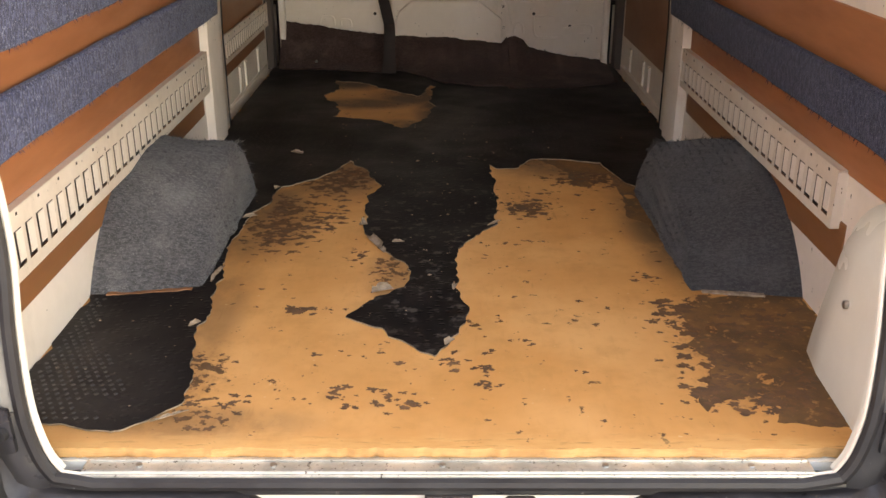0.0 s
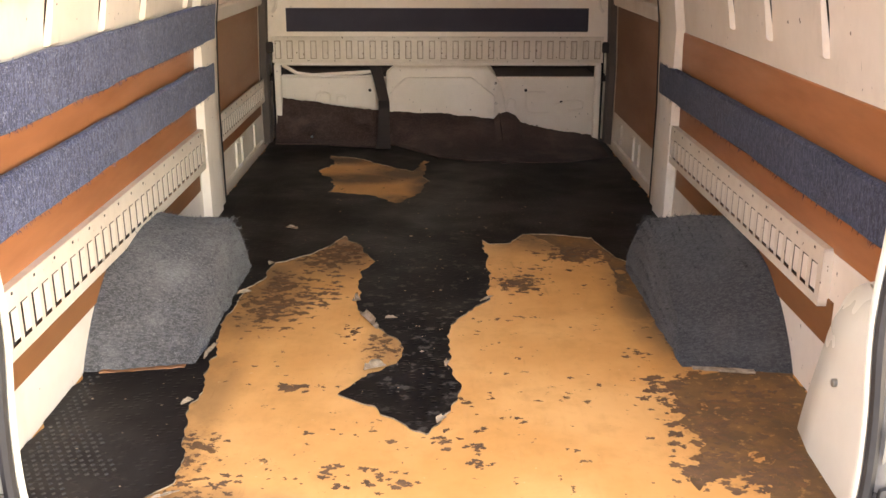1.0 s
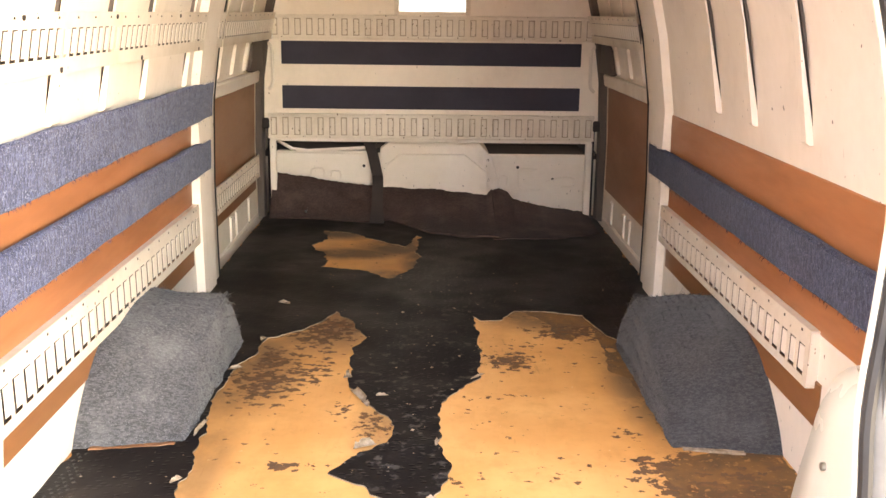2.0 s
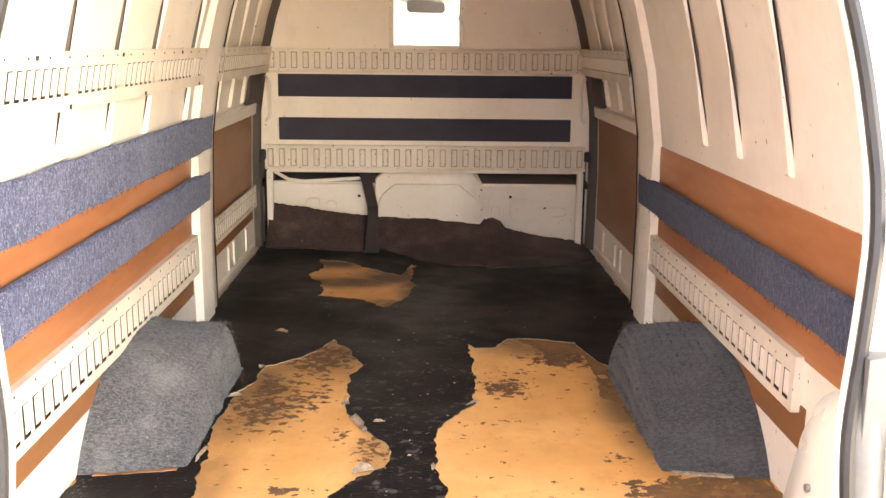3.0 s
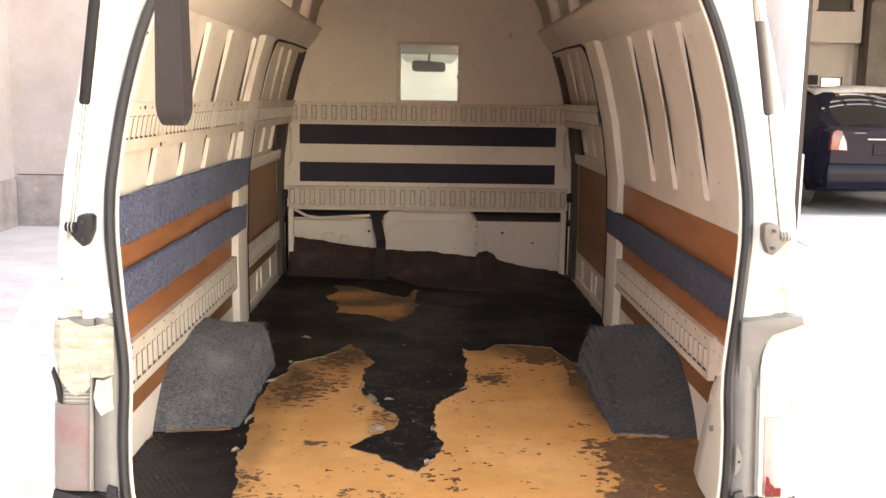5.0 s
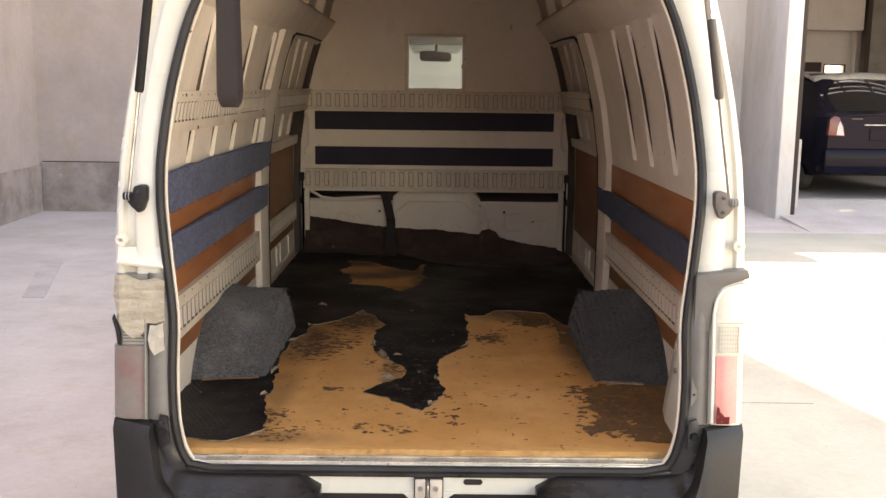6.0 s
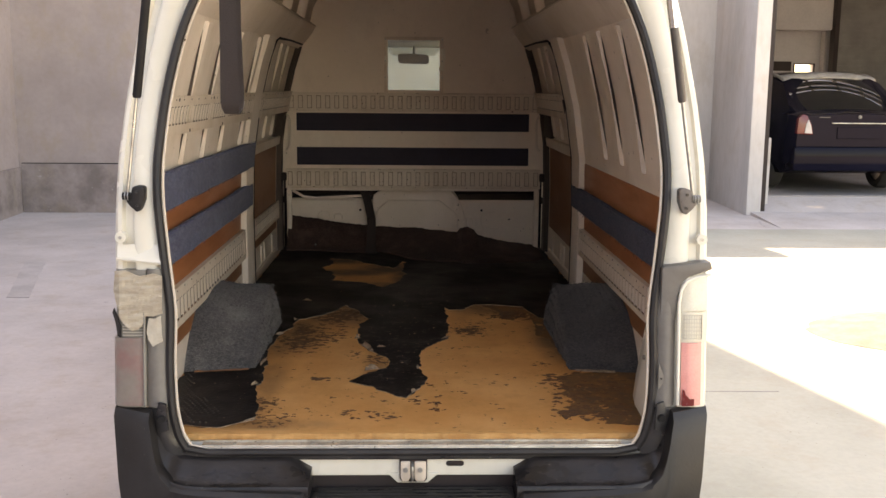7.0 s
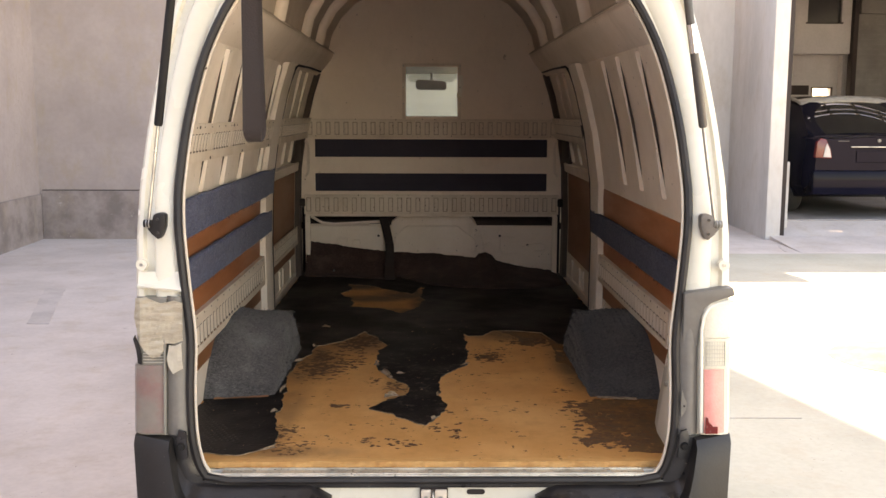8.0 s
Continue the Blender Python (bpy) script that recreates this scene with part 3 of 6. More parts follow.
part("shutter_box", boxed(8.26, 11.6, FY - 0.10, FY + 0.2, 3.53, 3.95, 0.01), SHUTTER, shut)
# patched strip in the yard floor, and a crack towards the garage pillar
strip = jagged([(-3.43, 5.88), (-3.25, 5.88), (-2.87, 4.49), (-3.03, 4.49)], 0.06, 0.012, 8)
solid("floor_patch", sheet(strip, [], 0.2, lambda x, y: ground_z(y) + 0.004, 0.004), PATCH, "darker repaired strip in the concrete floor", "floor patch", "structure")
crack = [(4.17, 9.0), (4.08, 8.60), (4.00, 8.30), (3.97, 8.05)]
crack = jagged([(x - 0.008, y) for x, y in crack] + [(x + 0.010, y) for x, y in crack[::-1]], 0.05, 0.016, 2)
solid("floor_crack", sheet(crack, [], 0.3, lambda x, y: ground_z(y) + 0.004, 0.003), PATCH, "dark crack in the concrete floor", "crack", "structure")
joint = [(0.9, 2.285), (1.98, 2.272), (1.98, 2.275), (0.9, 2.288)]
solid("floor_joint", sheet(joint, [], 0.3, lambda x, y: ground_z(y) + 0.007, 0.003), PATCH, "joint in the concrete floor", "joint", "structure")

# added slab beside the van: the bright light's cream tint put into colour
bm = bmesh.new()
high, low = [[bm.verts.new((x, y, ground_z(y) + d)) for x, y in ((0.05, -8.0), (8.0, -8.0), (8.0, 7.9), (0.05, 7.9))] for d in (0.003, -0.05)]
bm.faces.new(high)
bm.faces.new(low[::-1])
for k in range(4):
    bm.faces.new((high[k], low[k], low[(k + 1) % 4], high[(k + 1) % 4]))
solid("tint_slab", bm, CREAMTINT, "added concrete slab, cream tint of bright light in its colour", "concrete slab", "structure")

# heap of sand on the sunlit floor
def sand_top(x, y):
    r = math.hypot((x - 3.60) / 0.95, (y - 3.50) / 0.60)
    return ground_z(y) + 0.006 + max(0.0, 0.17 * (1 - r) + 0.02 * noise.noise((x * 5, y * 5, 1)) * (1 - r))


heap = [(3.60 + 0.95 * math.cos(a), 3.50 + 0.60 * math.sin(a)) for a in [2 * math.pi * k / 48 for k in range(48)]]
solid("sand_heap", sheet(jagged(heap, 0.05, 0.03, 3), [], 0.07, sand_top, 0.004), SAND, "low heap of tan sand on the yard floor", "sand heap", "stuff", smooth=True)

# ---- the van ----
FLOOR = 0.62
van = thing("cargo_van", (0, 2.0, ground_z(2.0)), "white high-roof cargo van with open tailgate and stripped worn load bay", "van")

INNER = [(0.55, 0.832), (1.0, 0.836), (1.30, 0.826), (1.55, 0.790), (1.75, 0.742), (1.88, 0.70), (2.0, 0.655)]
OPENING = [(0.60, 0.655), (0.64, 0.676), (0.73, 0.692), (0.85, 0.697), (1.00, 0.695), (1.16, 0.713), (1.30, 0.727), (1.38, 0.732), (1.46, 0.730),
           (1.63, 0.711), (1.82, 0.668), (1.98, 0.597), (2.08, 0.51), (2.15, 0.40), (2.19, 0.25), (2.20, 0.0)]
OUTER = [(0.60, 0.868), (0.73, 0.875), (1.00, 0.876), (1.20, 0.877), (1.44, 0.871), (1.62, 0.853), (1.82, 0.823), (1.98, 0.790), (2.2, 0.715),
         (2.34, 0.60), (2.42, 0.42), (2.455, 0.2), (2.46, 0.0)]
ROOF = [(0.600, 2.000), (0.640, 2.030), (0.618, 2.12), (0.560, 2.22), (0.470, 2.31), (0.34, 2.375), (0.18, 2.405), (0.0, 2.41)]


def lean(z):
    return 0.0 if z < 0.7 else (z - 0.7) * 0.12 if z < 1.3 else 0.072 + (z - 1.3) * 0.28


def inner_x(z):
    return blend_at(INNER, z)


def fine(table, n=4):
    """A table cut finer, as points (x, z) with smoothed corners."""
    zs = []
    for (a, p), (b, q) in zip(table, table[1:]):
        for k in range(n):
            zs.append((p + (q - p) * k / n, a + (b - a) * k / n))
    return zs + [(table[-1][1], table[-1][0])]


# half outline of the opening and of the body, both with the same number of points, from below to the crown
half_in = [(p[0], p[1]) for p in rounded([(x, z, 0.0) for z, x in OPENING], 4)]
N_HALF = len(half_in)
out_pts = fine(OUTER, 8)
out_len = [0.0]
for a, b in zip(out_pts, out_pts[1:]):
    out_len.append(out_len[-1] + math.hypot(b[0] - a[0], b[1] - a[1]))
in_len = [0.0]
for a, b in zip(half_in, half_in[1:]):
    in_len.append(in_len[-1] + math.hypot(b[0] - a[0], b[1] - a[1]))
half_out = []
for i in range(N_HALF):
    u = in_len[i] / in_len[-1] * out_len[-1]
    half_out.append((blend_at([(s, p[0]) for s, p in zip(out_len, out_pts)], u), blend_at([(s, p[1]) for s, p in zip(out_len, out_pts)], u)))

# rear face: from the flange of the opening over the drip channel to the rounded outer edge
SECTION = [(0.0, 0.014), (0.0, 0.004), (0.10, 0.0), (0.20, 0.006), (0.30, -0.004), (0.55, -0.008), (0.60, -0.004), (0.64, 0.014), (0.78, 0.014), (0.82, -0.002), (0.90, 0.0),
           (0.96, 0.012), (1.0, 0.045)]
rows = []
for side in (1, -1):
    seq = list(zip(half_in, half_out)) if side == 1 else list(zip(half_in, half_out))[::-1][1:]
    for (xi, zi), (xo, zo) in seq:
        row = []
        for s, d in SECTION:
            x, z = xi + (xo - xi) * s, zi + (zo - zi) * s
            row.append((side * x, lean(z) + d, z))
        rows.append(row)
part("rear_frame", loft(rows), BODY, van, "cream-white painted rear door frame", True)

# outer skin: sides and roof to the cab, plain nose
ring0 = [(s * x, z) for s, pts in ((1, half_out), (-1, half_out[::-1][1:])) for x, z in pts]
low = [(0.868, 0.36)]
ring0 = [(0.868, 0.36)] + ring0 + [(-0.868, 0.36)]


def body_ring(y, shrink=1.0, top=2.46):
    out = []
    for x, z in ring0:
        zz = 0.36 + (z - 0.36) * (top - 0.36) / 2.1
        out.append((x * shrink, y + (lean(z) + 0.045 if y < 0.1 else 0.0), zz))
    return out


skin = loft([body_ring(0.0), body_ring(1.0, 1.003), body_ring(2.6, 1.003), body_ring(3.6, 1.0), body_ring(3.95, 0.985, 2.40)])
part("outer_skin", skin, BODY, van, "white painted outer body", True)
# cab: roof front, sides with windows left open, bonnet
cab = bmesh.new()
for s in (-1, 1):
    box(cab, min(s * 0.80, s * 0.84), max(s * 0.80, s * 0.84), 3.95, 5.05, 0.40, 1.12, 0.015)
    box(cab, min(s * 0.76, s * 0.80), max(s * 0.76, s * 0.80), 3.95, 4.02, 1.1, 2.0, 0.01)
box(cab, -0.80, 0.80, 4.98, 5.06, 0.40, 1.10, 0.02)
box(cab, -0.80, 0.80, 4.45, 5.0, 1.02, 1.10, 0.02)
part("cab_shell", cab, BODY, van, "white painted cab")
part("cab_headliner", loft([[(-0.78, 3.93, 1.985), (0.78, 3.93, 1.985)], [(-0.74, 4.37, 1.918), (0.74, 4.37, 1.918)]]), HEADLINER, van, "grey cab headliner")
part("cab_roof", loft([[(-0.78, 3.95, 2.02), (0.78, 3.95, 2.02)], [(-0.74, 4.37, 1.93), (0.74, 4.37, 1.93)]]), BODY, van)
screen = loft([[(-0.76, 4.98, 1.10), (0.76, 4.98, 1.10)], [(-0.74, 4.37, 1.925), (0.74, 4.37, 1.925)]])
ob = part("windscreen", thick(screen, 0.005), GLASS, van, "clear windscreen")
ob.visible_shadow = False
def on_screen(z):
    return 4.37 + (1.925 - z) * 0.739 - 0.014


band = loft([[(x * w, on_screen(z) - 0.004 * x * x, z) for x in steps(-1, 1, 8)] for z, w in ((1.922, 0.200), (1.895, 0.178), (1.864, 0.150))])
ob = part("shade_band", thick(band, 0.003), SHADEBAND, van, "grey translucent shade behind the mirror")
ob.visible_shadow = False
part("dashboard", boxed(-0.76, 0.76, 4.30, 4.95, 0.85, 1.04, 0.04), MIRROR, van, "dark dashboard")

# wheels
for s in (-1, 1):
    for wy in (1.05, 4.35):
        c = Vector((s * 0.755, wy, ground_z(wy) + 0.315))
        prof = [(0.20, -0.09), (0.27, -0.10), (0.305, -0.085), (0.315, -0.05), (0.315, 0.05), (0.305, 0.085), (0.27, 0.10), (0.20, 0.09)]
        tyre = loft([[c + Vector((o, math.cos(a) * r, math.sin(a) * r)) for r, o in prof] for a in [2 * math.pi * k / 28 for k in range(29)]], True)
        w = part("wheel", tyre, TYRE, van, "black tyre on steel wheel", True)
        rim = loft([[c + Vector((o, math.cos(a) * r, math.sin(a) * r)) for r, o in ((0.205, -0.08), (0.19, -0.05), (0.06, -0.03), (0.06, 0.03), (0.19, 0.05), (0.205, 0.08))]
                    for a in [2 * math.pi * k / 24 for k in range(25)]], True)
        part("rim", rim, STEEL, w, "grey steel rim", True)

# --- rear opening details ---
loop = [(x, z) for x, z in half_in] + [(-x, z) for x, z in half_in[::-1][1:]]


def round_loop(offset, dy):
    """The opening's outline, grown outwards, with rounded lower corners, closed along the sill."""
    pts = []
    for i, (x, z) in enumerate(loop):
        (xa, za), (xb, zb) = loop[max(0, i - 1)], loop[min(len(loop) - 1, i + 1)]
        d = math.hypot(xb - xa, zb - za)
        grow = offset(z)
        px, pz = x + (zb - za) / d * grow, z - (xb - xa) / d * grow
        pts.append((px, lean(pz) + dy, pz))
    return pts


def seal_width(z):
    return blend_at([(0.6, 0.0120), (1.12, 0.0120), (1.40, 0.0130), (2.3, 0.0130)], z)


seal = round_loop(lambda z: 1.25 * seal_width(z) - 0.002, -0.012)
seal = seal + [(-0.60, -0.012, 0.580), (0.60, -0.012, 0.580), seal[0]]
part("weatherstrip", tube(seal, [seal_width(p[2]) for p in seal], 8, 0.9, False), SEAL, van, "black rubber weatherstrip round the rear opening", True)
lip = round_loop(lambda z: -0.002, -0.006)
lip = lip + [(-0.62, -0.004, 0.594), (0.62, -0.004, 0.594), lip[0]]
part("opening_lip", tube(lip, 0.004, 6, 1.0, False), RAIL, van, "bare white flange edge of the opening", True)

# pillar trims between opening and lamps: bleached beside the lamps, dark and scuffed below
def pillar_trim(s, z0, z1, xo, material, label):
    rows = []
    for z in steps(z0, z1, 14):
        xi = blend_at(OPENING, z) + 0.022
        rows.append([(s * (xi + (xo - xi) * u), lean(z) - 0.012 - 0.014 * math.sin(math.pi * u), z) for u in steps(0, 1, 6)])
    part("lower_pillar_trim", thick(loft(rows), 0.006), material, van, label, True)


pillar_trim(-1, 0.722, 1.122, 0.775, PALETRIM, "bleached grey-beige trim beside the lamp")
pillar_trim(-1, 0.555, 0.720, 0.775, GREYTRIM, "scuffed dark grey lower pillar")
pillar_trim(1, 0.722, 1.130, 0.772, MIDTRIM, "dull grey trim beside the lamp")
pillar_trim(1, 0.555, 0.720, 0.785, GREYTRIM, "scuffed dark grey lower pillar")

# rubber stops on the lower pillars
for s in (-1, 1):
    stop = part("stop_plate", prism([(s * 0.712, 0.655), (s * 0.742, 0.648), (s * 0.748, 0.70), (s * 0.738, 0.742), (s * 0.716, 0.735)], "y", -0.034, -0.022, 0.004), GREYTRIM, van, "scuffed dark tailgate stop plate", True)
    part("stop_button", tube([(s * 0.730, -0.032, 0.692), (s * 0.730, -0.044, 0.692)], [0.013, 0.009], 12), RUBBER, stop, "rubber stop button", True)
chip = part("bare_patch", prism([(0.722, 0.855), (0.729, 0.835), (0.738, 0.815), (0.737, 0.795), (0.726, 0.775), (0.722, 0.772)], "y", lean(0.8) - 0.0255, lean(0.8) - 0.0235), PALETRIM, van, "bare pale paint patch")
part("screw", tube([(0.730, lean(0.8) - 0.028, 0.806), (0.730, lean(0.8) - 0.024, 0.806)], 0.003, 8), DARK, chip)

# sill
plate = part("sill_plate", boxed(-0.625, 0.625, -0.004, 0.040, 0.590, 0.600, 0.003), ALU, van, "worn aluminium scuff plate along the sill")
part("sill_nosing", boxed(-0.625, 0.625, -0.010, 0.006, 0.575, 0.597, 0.003), ALU, plate)
part("sill_bead", boxed(-0.62, 0.62, 0.026, 0.034, 0.600, 0.6035, 0.001), ALU, plate)
for x in (-0.53, -0.30, -0.01, 0.27, 0.52):
    part("screw", tube([(x, 0.014, 0.599), (x, 0.014, 0.603)], 0.006, 8), STEEL, plate)
part("sill_panel", boxed(-0.70, 0.70, -0.012, 0.03, 0.556, 0.582, 0.006), GREYTRIM, van, "scuffed dark panel below the sill")
part("valance", boxed(-0.66, 0.66, 0.0, 0.02, 0.503, 0.556, 0.004), BODY, van, "white painted rear valance")
part("valance_backplate", boxed(-0.66, 0.66, 0.004, 0.024, 0.36, 0.503), DARK, van, "dark plate below the valance")
part("valance_bulge", prism([(-0.080, 0.512), (-0.066, 0.502), (-0.046, 0.482), (0.044, 0.482), (0.064, 0.500), (0.080, 0.512)], "y", -0.005, 0.018, 0.002), BODY, van, "white bulge of the valance below the lock")
lock = part("striker", prism([(-0.040, 0.556), (0.042, 0.556), (0.042, 0.496), (0.034, 0.487), (-0.031, 0.487), (-0.040, 0.498)], "y", -0.012, -0.004, 0.002), DARK, van, "lock striker with two cream plates and a steel loop", True)
for xa, xb in ((-0.037, -0.008), (0.004, 0.039)):
    plate = part("striker_plate", prism([(xa, 0.553), (xb, 0.553), (xb, 0.502), (xb - 0.006, 0.491), (xa + 0.006, 0.491), (xa, 0.502)], "y", -0.020, -0.010, 0.004), RAIL, lock, "worn cream plate", True)
    part("bolt", tube([((xa + xb) / 2, -0.024, 0.528), ((xa + xb) / 2, -0.018, 0.528)], 0.0075, 8), STEEL, plate)
part("striker_bar", tube(rounded([(-0.002, -0.012, 0.496), (-0.002, -0.034, 0.502), (-0.002, -0.036, 0.521), (-0.002, -0.034, 0.540), (-0.002, -0.012, 0.548)], 3), 0.0042, 8), STEEL, lock, "bright catch bar", True)
oval = [(0.125 + 0.018 * (1 if math.cos(a) > 0 else -1) + 0.009 * math.cos(a), 0.541 + 0.008 * math.sin(a)) for a in [2 * math.pi * (k + 0.5) / 16 for k in range(16)]]
part("valance_slot", prism(oval, "y", -0.003, 0.001), DARK, van, "dark oval slot in the valance")

# bumper: one moulding, corner uprights sweeping down into the beam, recessed step in the middle
def bumper_top(x):
    a = abs(x)
    if a < 0.295:
        return 0.455
    if a < 0.315:
        return 0.455 + 0.053 * (a - 0.295) / 0.02
    return blend_at([(0.315, 0.505), (0.60, 0.510), (0.68, 0.518), (0.715, 0.534), (0.738, 0.565), (0.750, 0.62), (0.758, 0.716), (0.90, 0.724)], a)


def bumper_front(x, z):
    a = abs(x)
    return -0.165 + 0.035 * (a / 0.7) ** 2 + 0.55 * max(0.0, a - 0.76) ** 1.3 + 0.26 * max(0.0, z - 0.5)


rows = []
for x in [-0.868, -0.855, -0.835, -0.80, -0.775, -0.758, -0.752, -0.745, -0.736, -0.725, -0.71, -0.69, -0.66, -0.60, -0.52, -0.42, -0.318, -0.312, -0.298, -0.29, -0.15, 0.0]:
    t = bumper_top(x)
    row = [(x, 0.0, 0.28), (x, bumper_front(x, 0.3) + 0.03, 0.28)]
    for u in (0.06, 0.3, 0.55, 0.8, 0.95):
        z = 0.28 + (t - 0.28) * u
        row.append((x, bumper_front(x, z), z))
    row += [(x, bumper_front(x, t) + 0.012, t), (x, min(-0.004, bumper_front(x, t) + 0.06), t), (x, 0.0 if abs(x) < 0.74 else 0.05, t - 0.002)]
    rows.append([(px * (1 - 0.12 * max(0.0, 0.70 - pz)) if abs(px) > 0.7 else px, py, pz) for px, py, pz in row])
rows += [[(-p[0], p[1], p[2]) for p in r] for r in rows[::-1][1:]]
bumper = part("bumper", loft(rows, True, True), PLASTIC, van, "worn black plastic step bumper", True)
for s in (-1, 1):
    side = loft([[(s * 0.868, 0.0, z), (s * 0.872, 0.02, z), (s * 0.868, 0.44, z), (s * 0.85, 0.44, z)] for z in (0.30, 0.5, 0.715)], True, True)
    part("bumper_end", side, PLASTIC, bumper, "black bumper end", True)
    rows = []
    for x in [0.300, 0.312, 0.33, 0.36, 0.40] + steps(0.45, 0.745, 14):
        up = max(0.0, bumper_top(x) - 0.510) if x > 0.5 else 0.0
        up = min(up, 0.11)
        w = 0.003 * noise.noise((x * 11, s, 0))
        inner = 0.036 * max(0.0, min(1.0, (0.36 - x) / 0.06))
        reach = 1.0 - 0.25 * max(0.0, (x - 0.66) / 0.085)
        prof = [(0.0, 0.470), (0.0, 0.567 - inner), (-0.012, 0.566 - inner), (-0.030, 0.558 - inner * 0.8), (-0.050, 0.543 - inner * 0.5 + w), (-0.074, 0.524 + w), (-0.092, 0.510), (-0.104, 0.509),
                (-0.108, 0.513), (-0.113, 0.518), (-0.118, 0.517), (-0.122, 0.511), (-0.124, 0.498), (-0.124, 0.470)]
        rows.append([(s * x, y * reach, z + up * (1.0 if y < -0.01 else 0.6)) for y, z in prof])
    part("step_pad", loft(rows, True, True), STEPBLACK, bumper, "scuffed glossy black corner of the bumper", True)
part("tread", boxed(-0.299, 0.299, -0.118, -0.004, 0.40, 0.470, 0.008), STEPBLACK, bumper, "black recessed step")
for k in range(4):
    part("tread_rib", boxed(-0.28, 0.28, -0.100 + 0.024 * k, -0.091 + 0.024 * k, 0.469, 0.474, 0.0015), PLASTIC, bumper)

# tail lamps
for s in (-1, 1):
    def lamp_block(x0, x1, z0, z1, d, bevel=0.012):
        rows = []
        for z in steps(z0, z1, 4):
            y = lean(z)
            rows.append([(s * x0, y + 0.01, z), (s * x0, y - d * 0.8, z), (s * (x0 + 0.015), y - d, z), (s * (x1 - 0.03), y - d, z), (s * (x1 - 0.008), y - d * 0.7, z),
                         (s * x1, y - d * 0.2, z), (s * x1, y + 0.10, z), (s * (x1 - 0.03), y + 0.10, z)])
        return loft(rows, True, True)
    if s > 0:
        lamp = part("tail_lamp", lamp_block(0.780, 0.868, 0.722, 1.116, 0.026), CLEARLENS, van, "tail lamp with clear, gridded and red lens, one corner broken", True)
        part("red_lens", lamp_block(0.788, 0.856, 0.728, 0.912, 0.034), REDLENS, lamp, "sun-bleached red lens", True)
        part("clear_lens", lamp_block(0.786, 0.871, 1.006, 1.106, 0.033), CLEARLENS, lamp, "clear upper lens", True)
        g = part("reflector_lens", lamp_block(0.786, 0.871, 0.918, 1.002, 0.031), CLEARLENS, lamp, "gridded clear lens", True)
        for k in range(7):
            z = 0.924 + 0.0115 * k
            part("lens_rib", boxed(0.792, 0.848, lean(z) - 0.0325, lean(z) - 0.030, z, z + 0.0016), LENSRIB, g)
        for k in range(8):
            x = 0.794 + 0.0075 * k
            part("lens_rib", prism([(lean(0.924) - 0.0323, 0.924), (lean(0.994) - 0.0323, 0.994), (lean(0.994) - 0.029, 0.994), (lean(0.924) - 0.029, 0.924)], "x", x, x + 0.0010), LENSRIB, g)
        part("broken_corner", prism([(0.789, 0.729), (0.825, 0.729), (0.825, 0.750), (0.812, 0.749), (0.806, 0.757), (0.799, 0.762), (0.795, 0.776), (0.789, 0.779)], "y", -0.036, -0.032), DEEPRED, lamp, "deep red broken lens corner")
        part("rim_strip", tube([(0.779, lean(z) - 0.030, z) for z in steps(0.73, 1.03, 8)] + [(0.785, 0.012, 1.068), (0.800, 0.014, 1.093), (0.83, 0.018, 1.104), (0.872, 0.024, 1.112)], 0.005, 8), BODY, lamp, "cream lamp surround", True)
    else:
        lamp = part("tail_lamp", lamp_block(0.776, 0.864, 0.722, 1.118, 0.020), CAPGREY, van, "broken tail lamp, faded red-brown and dirty, mended with tape", True)
        part("brown_lens", lamp_block(0.782, 0.870, 0.728, 0.924, 0.028), SMOKED, lamp, "dirty reddish-brown lens", True)
        for k in range(8):
            z = 0.930 + 0.0085 * k
            part("lens_rib", boxed(-0.842, -0.784, lean(z) - 0.0225, lean(z) - 0.018, z, z + 0.002), LENSRIB, lamp)
        part("lamp_edge", tube([(-0.778, lean(z) - 0.030, z) for z in steps(0.726, 1.00, 8)], 0.0036, 8), CAPGREY, lamp, "cream edge of the lamp housing", True)
        edge = jagged([(0.726, 1.108), (0.750, 1.112), (0.790, 1.104), (0.830, 1.122), (0.862, 1.118), (0.868, 1.060), (0.858, 1.020), (0.850, 0.992), (0.835, 0.968), (0.811, 0.948), (0.790, 0.950),
                       (0.780, 0.968), (0.778, 0.990), (0.752, 0.986), (0.727, 0.993)], 0.010, 0.006, 5)
        bm = sheet(edge, [], 0.008, lambda x, z: 0.033 + 0.004 * noise.noise((x * 26, z * 85, 1)) + 0.002 * noise.noise((x * 90, z * 150, 4)) - 0.6 * max(0.0, x - 0.848), 0.002)
        for v in bm.verts:
            v.co = (-v.co.x, lean(v.co.y) - v.co.z, v.co.y)
        part("tape", bm, TAPE, lamp, "cracked yellowed packing tape")
        edge = jagged([(0.764, 0.985), (0.770, 0.945), (0.766, 0.925), (0.753, 0.903), (0.727, 0.918), (0.727, 0.992), (0.745, 0.984)], 0.008, 0.005, 4)
        bm = sheet(edge, [], 0.012, lambda x, z: 0.034 + 0.004 * noise.noise((x * 40, z * 40, 7)), 0.002)
        for v in bm.verts:
            v.co = (-v.co.x, lean(v.co.y) - v.co.z, v.co.y)
        part("tape_flap", bm, PALETAPE, lamp, "loose cream tape flap")
        shard = [(0.848, 0.925), (0.856, 0.930), (0.860, 0.968), (0.868, 1.000), (0.863, 1.012), (0.854, 0.985), (0.846, 0.955)]
        part("shard", prism([(-x, z) for x, z in shard], "y", lean(0.96) - 0.028, lean(0.96) - 0.020), PLASTIC, lamp, "dark broken lens edge")
        rows = []
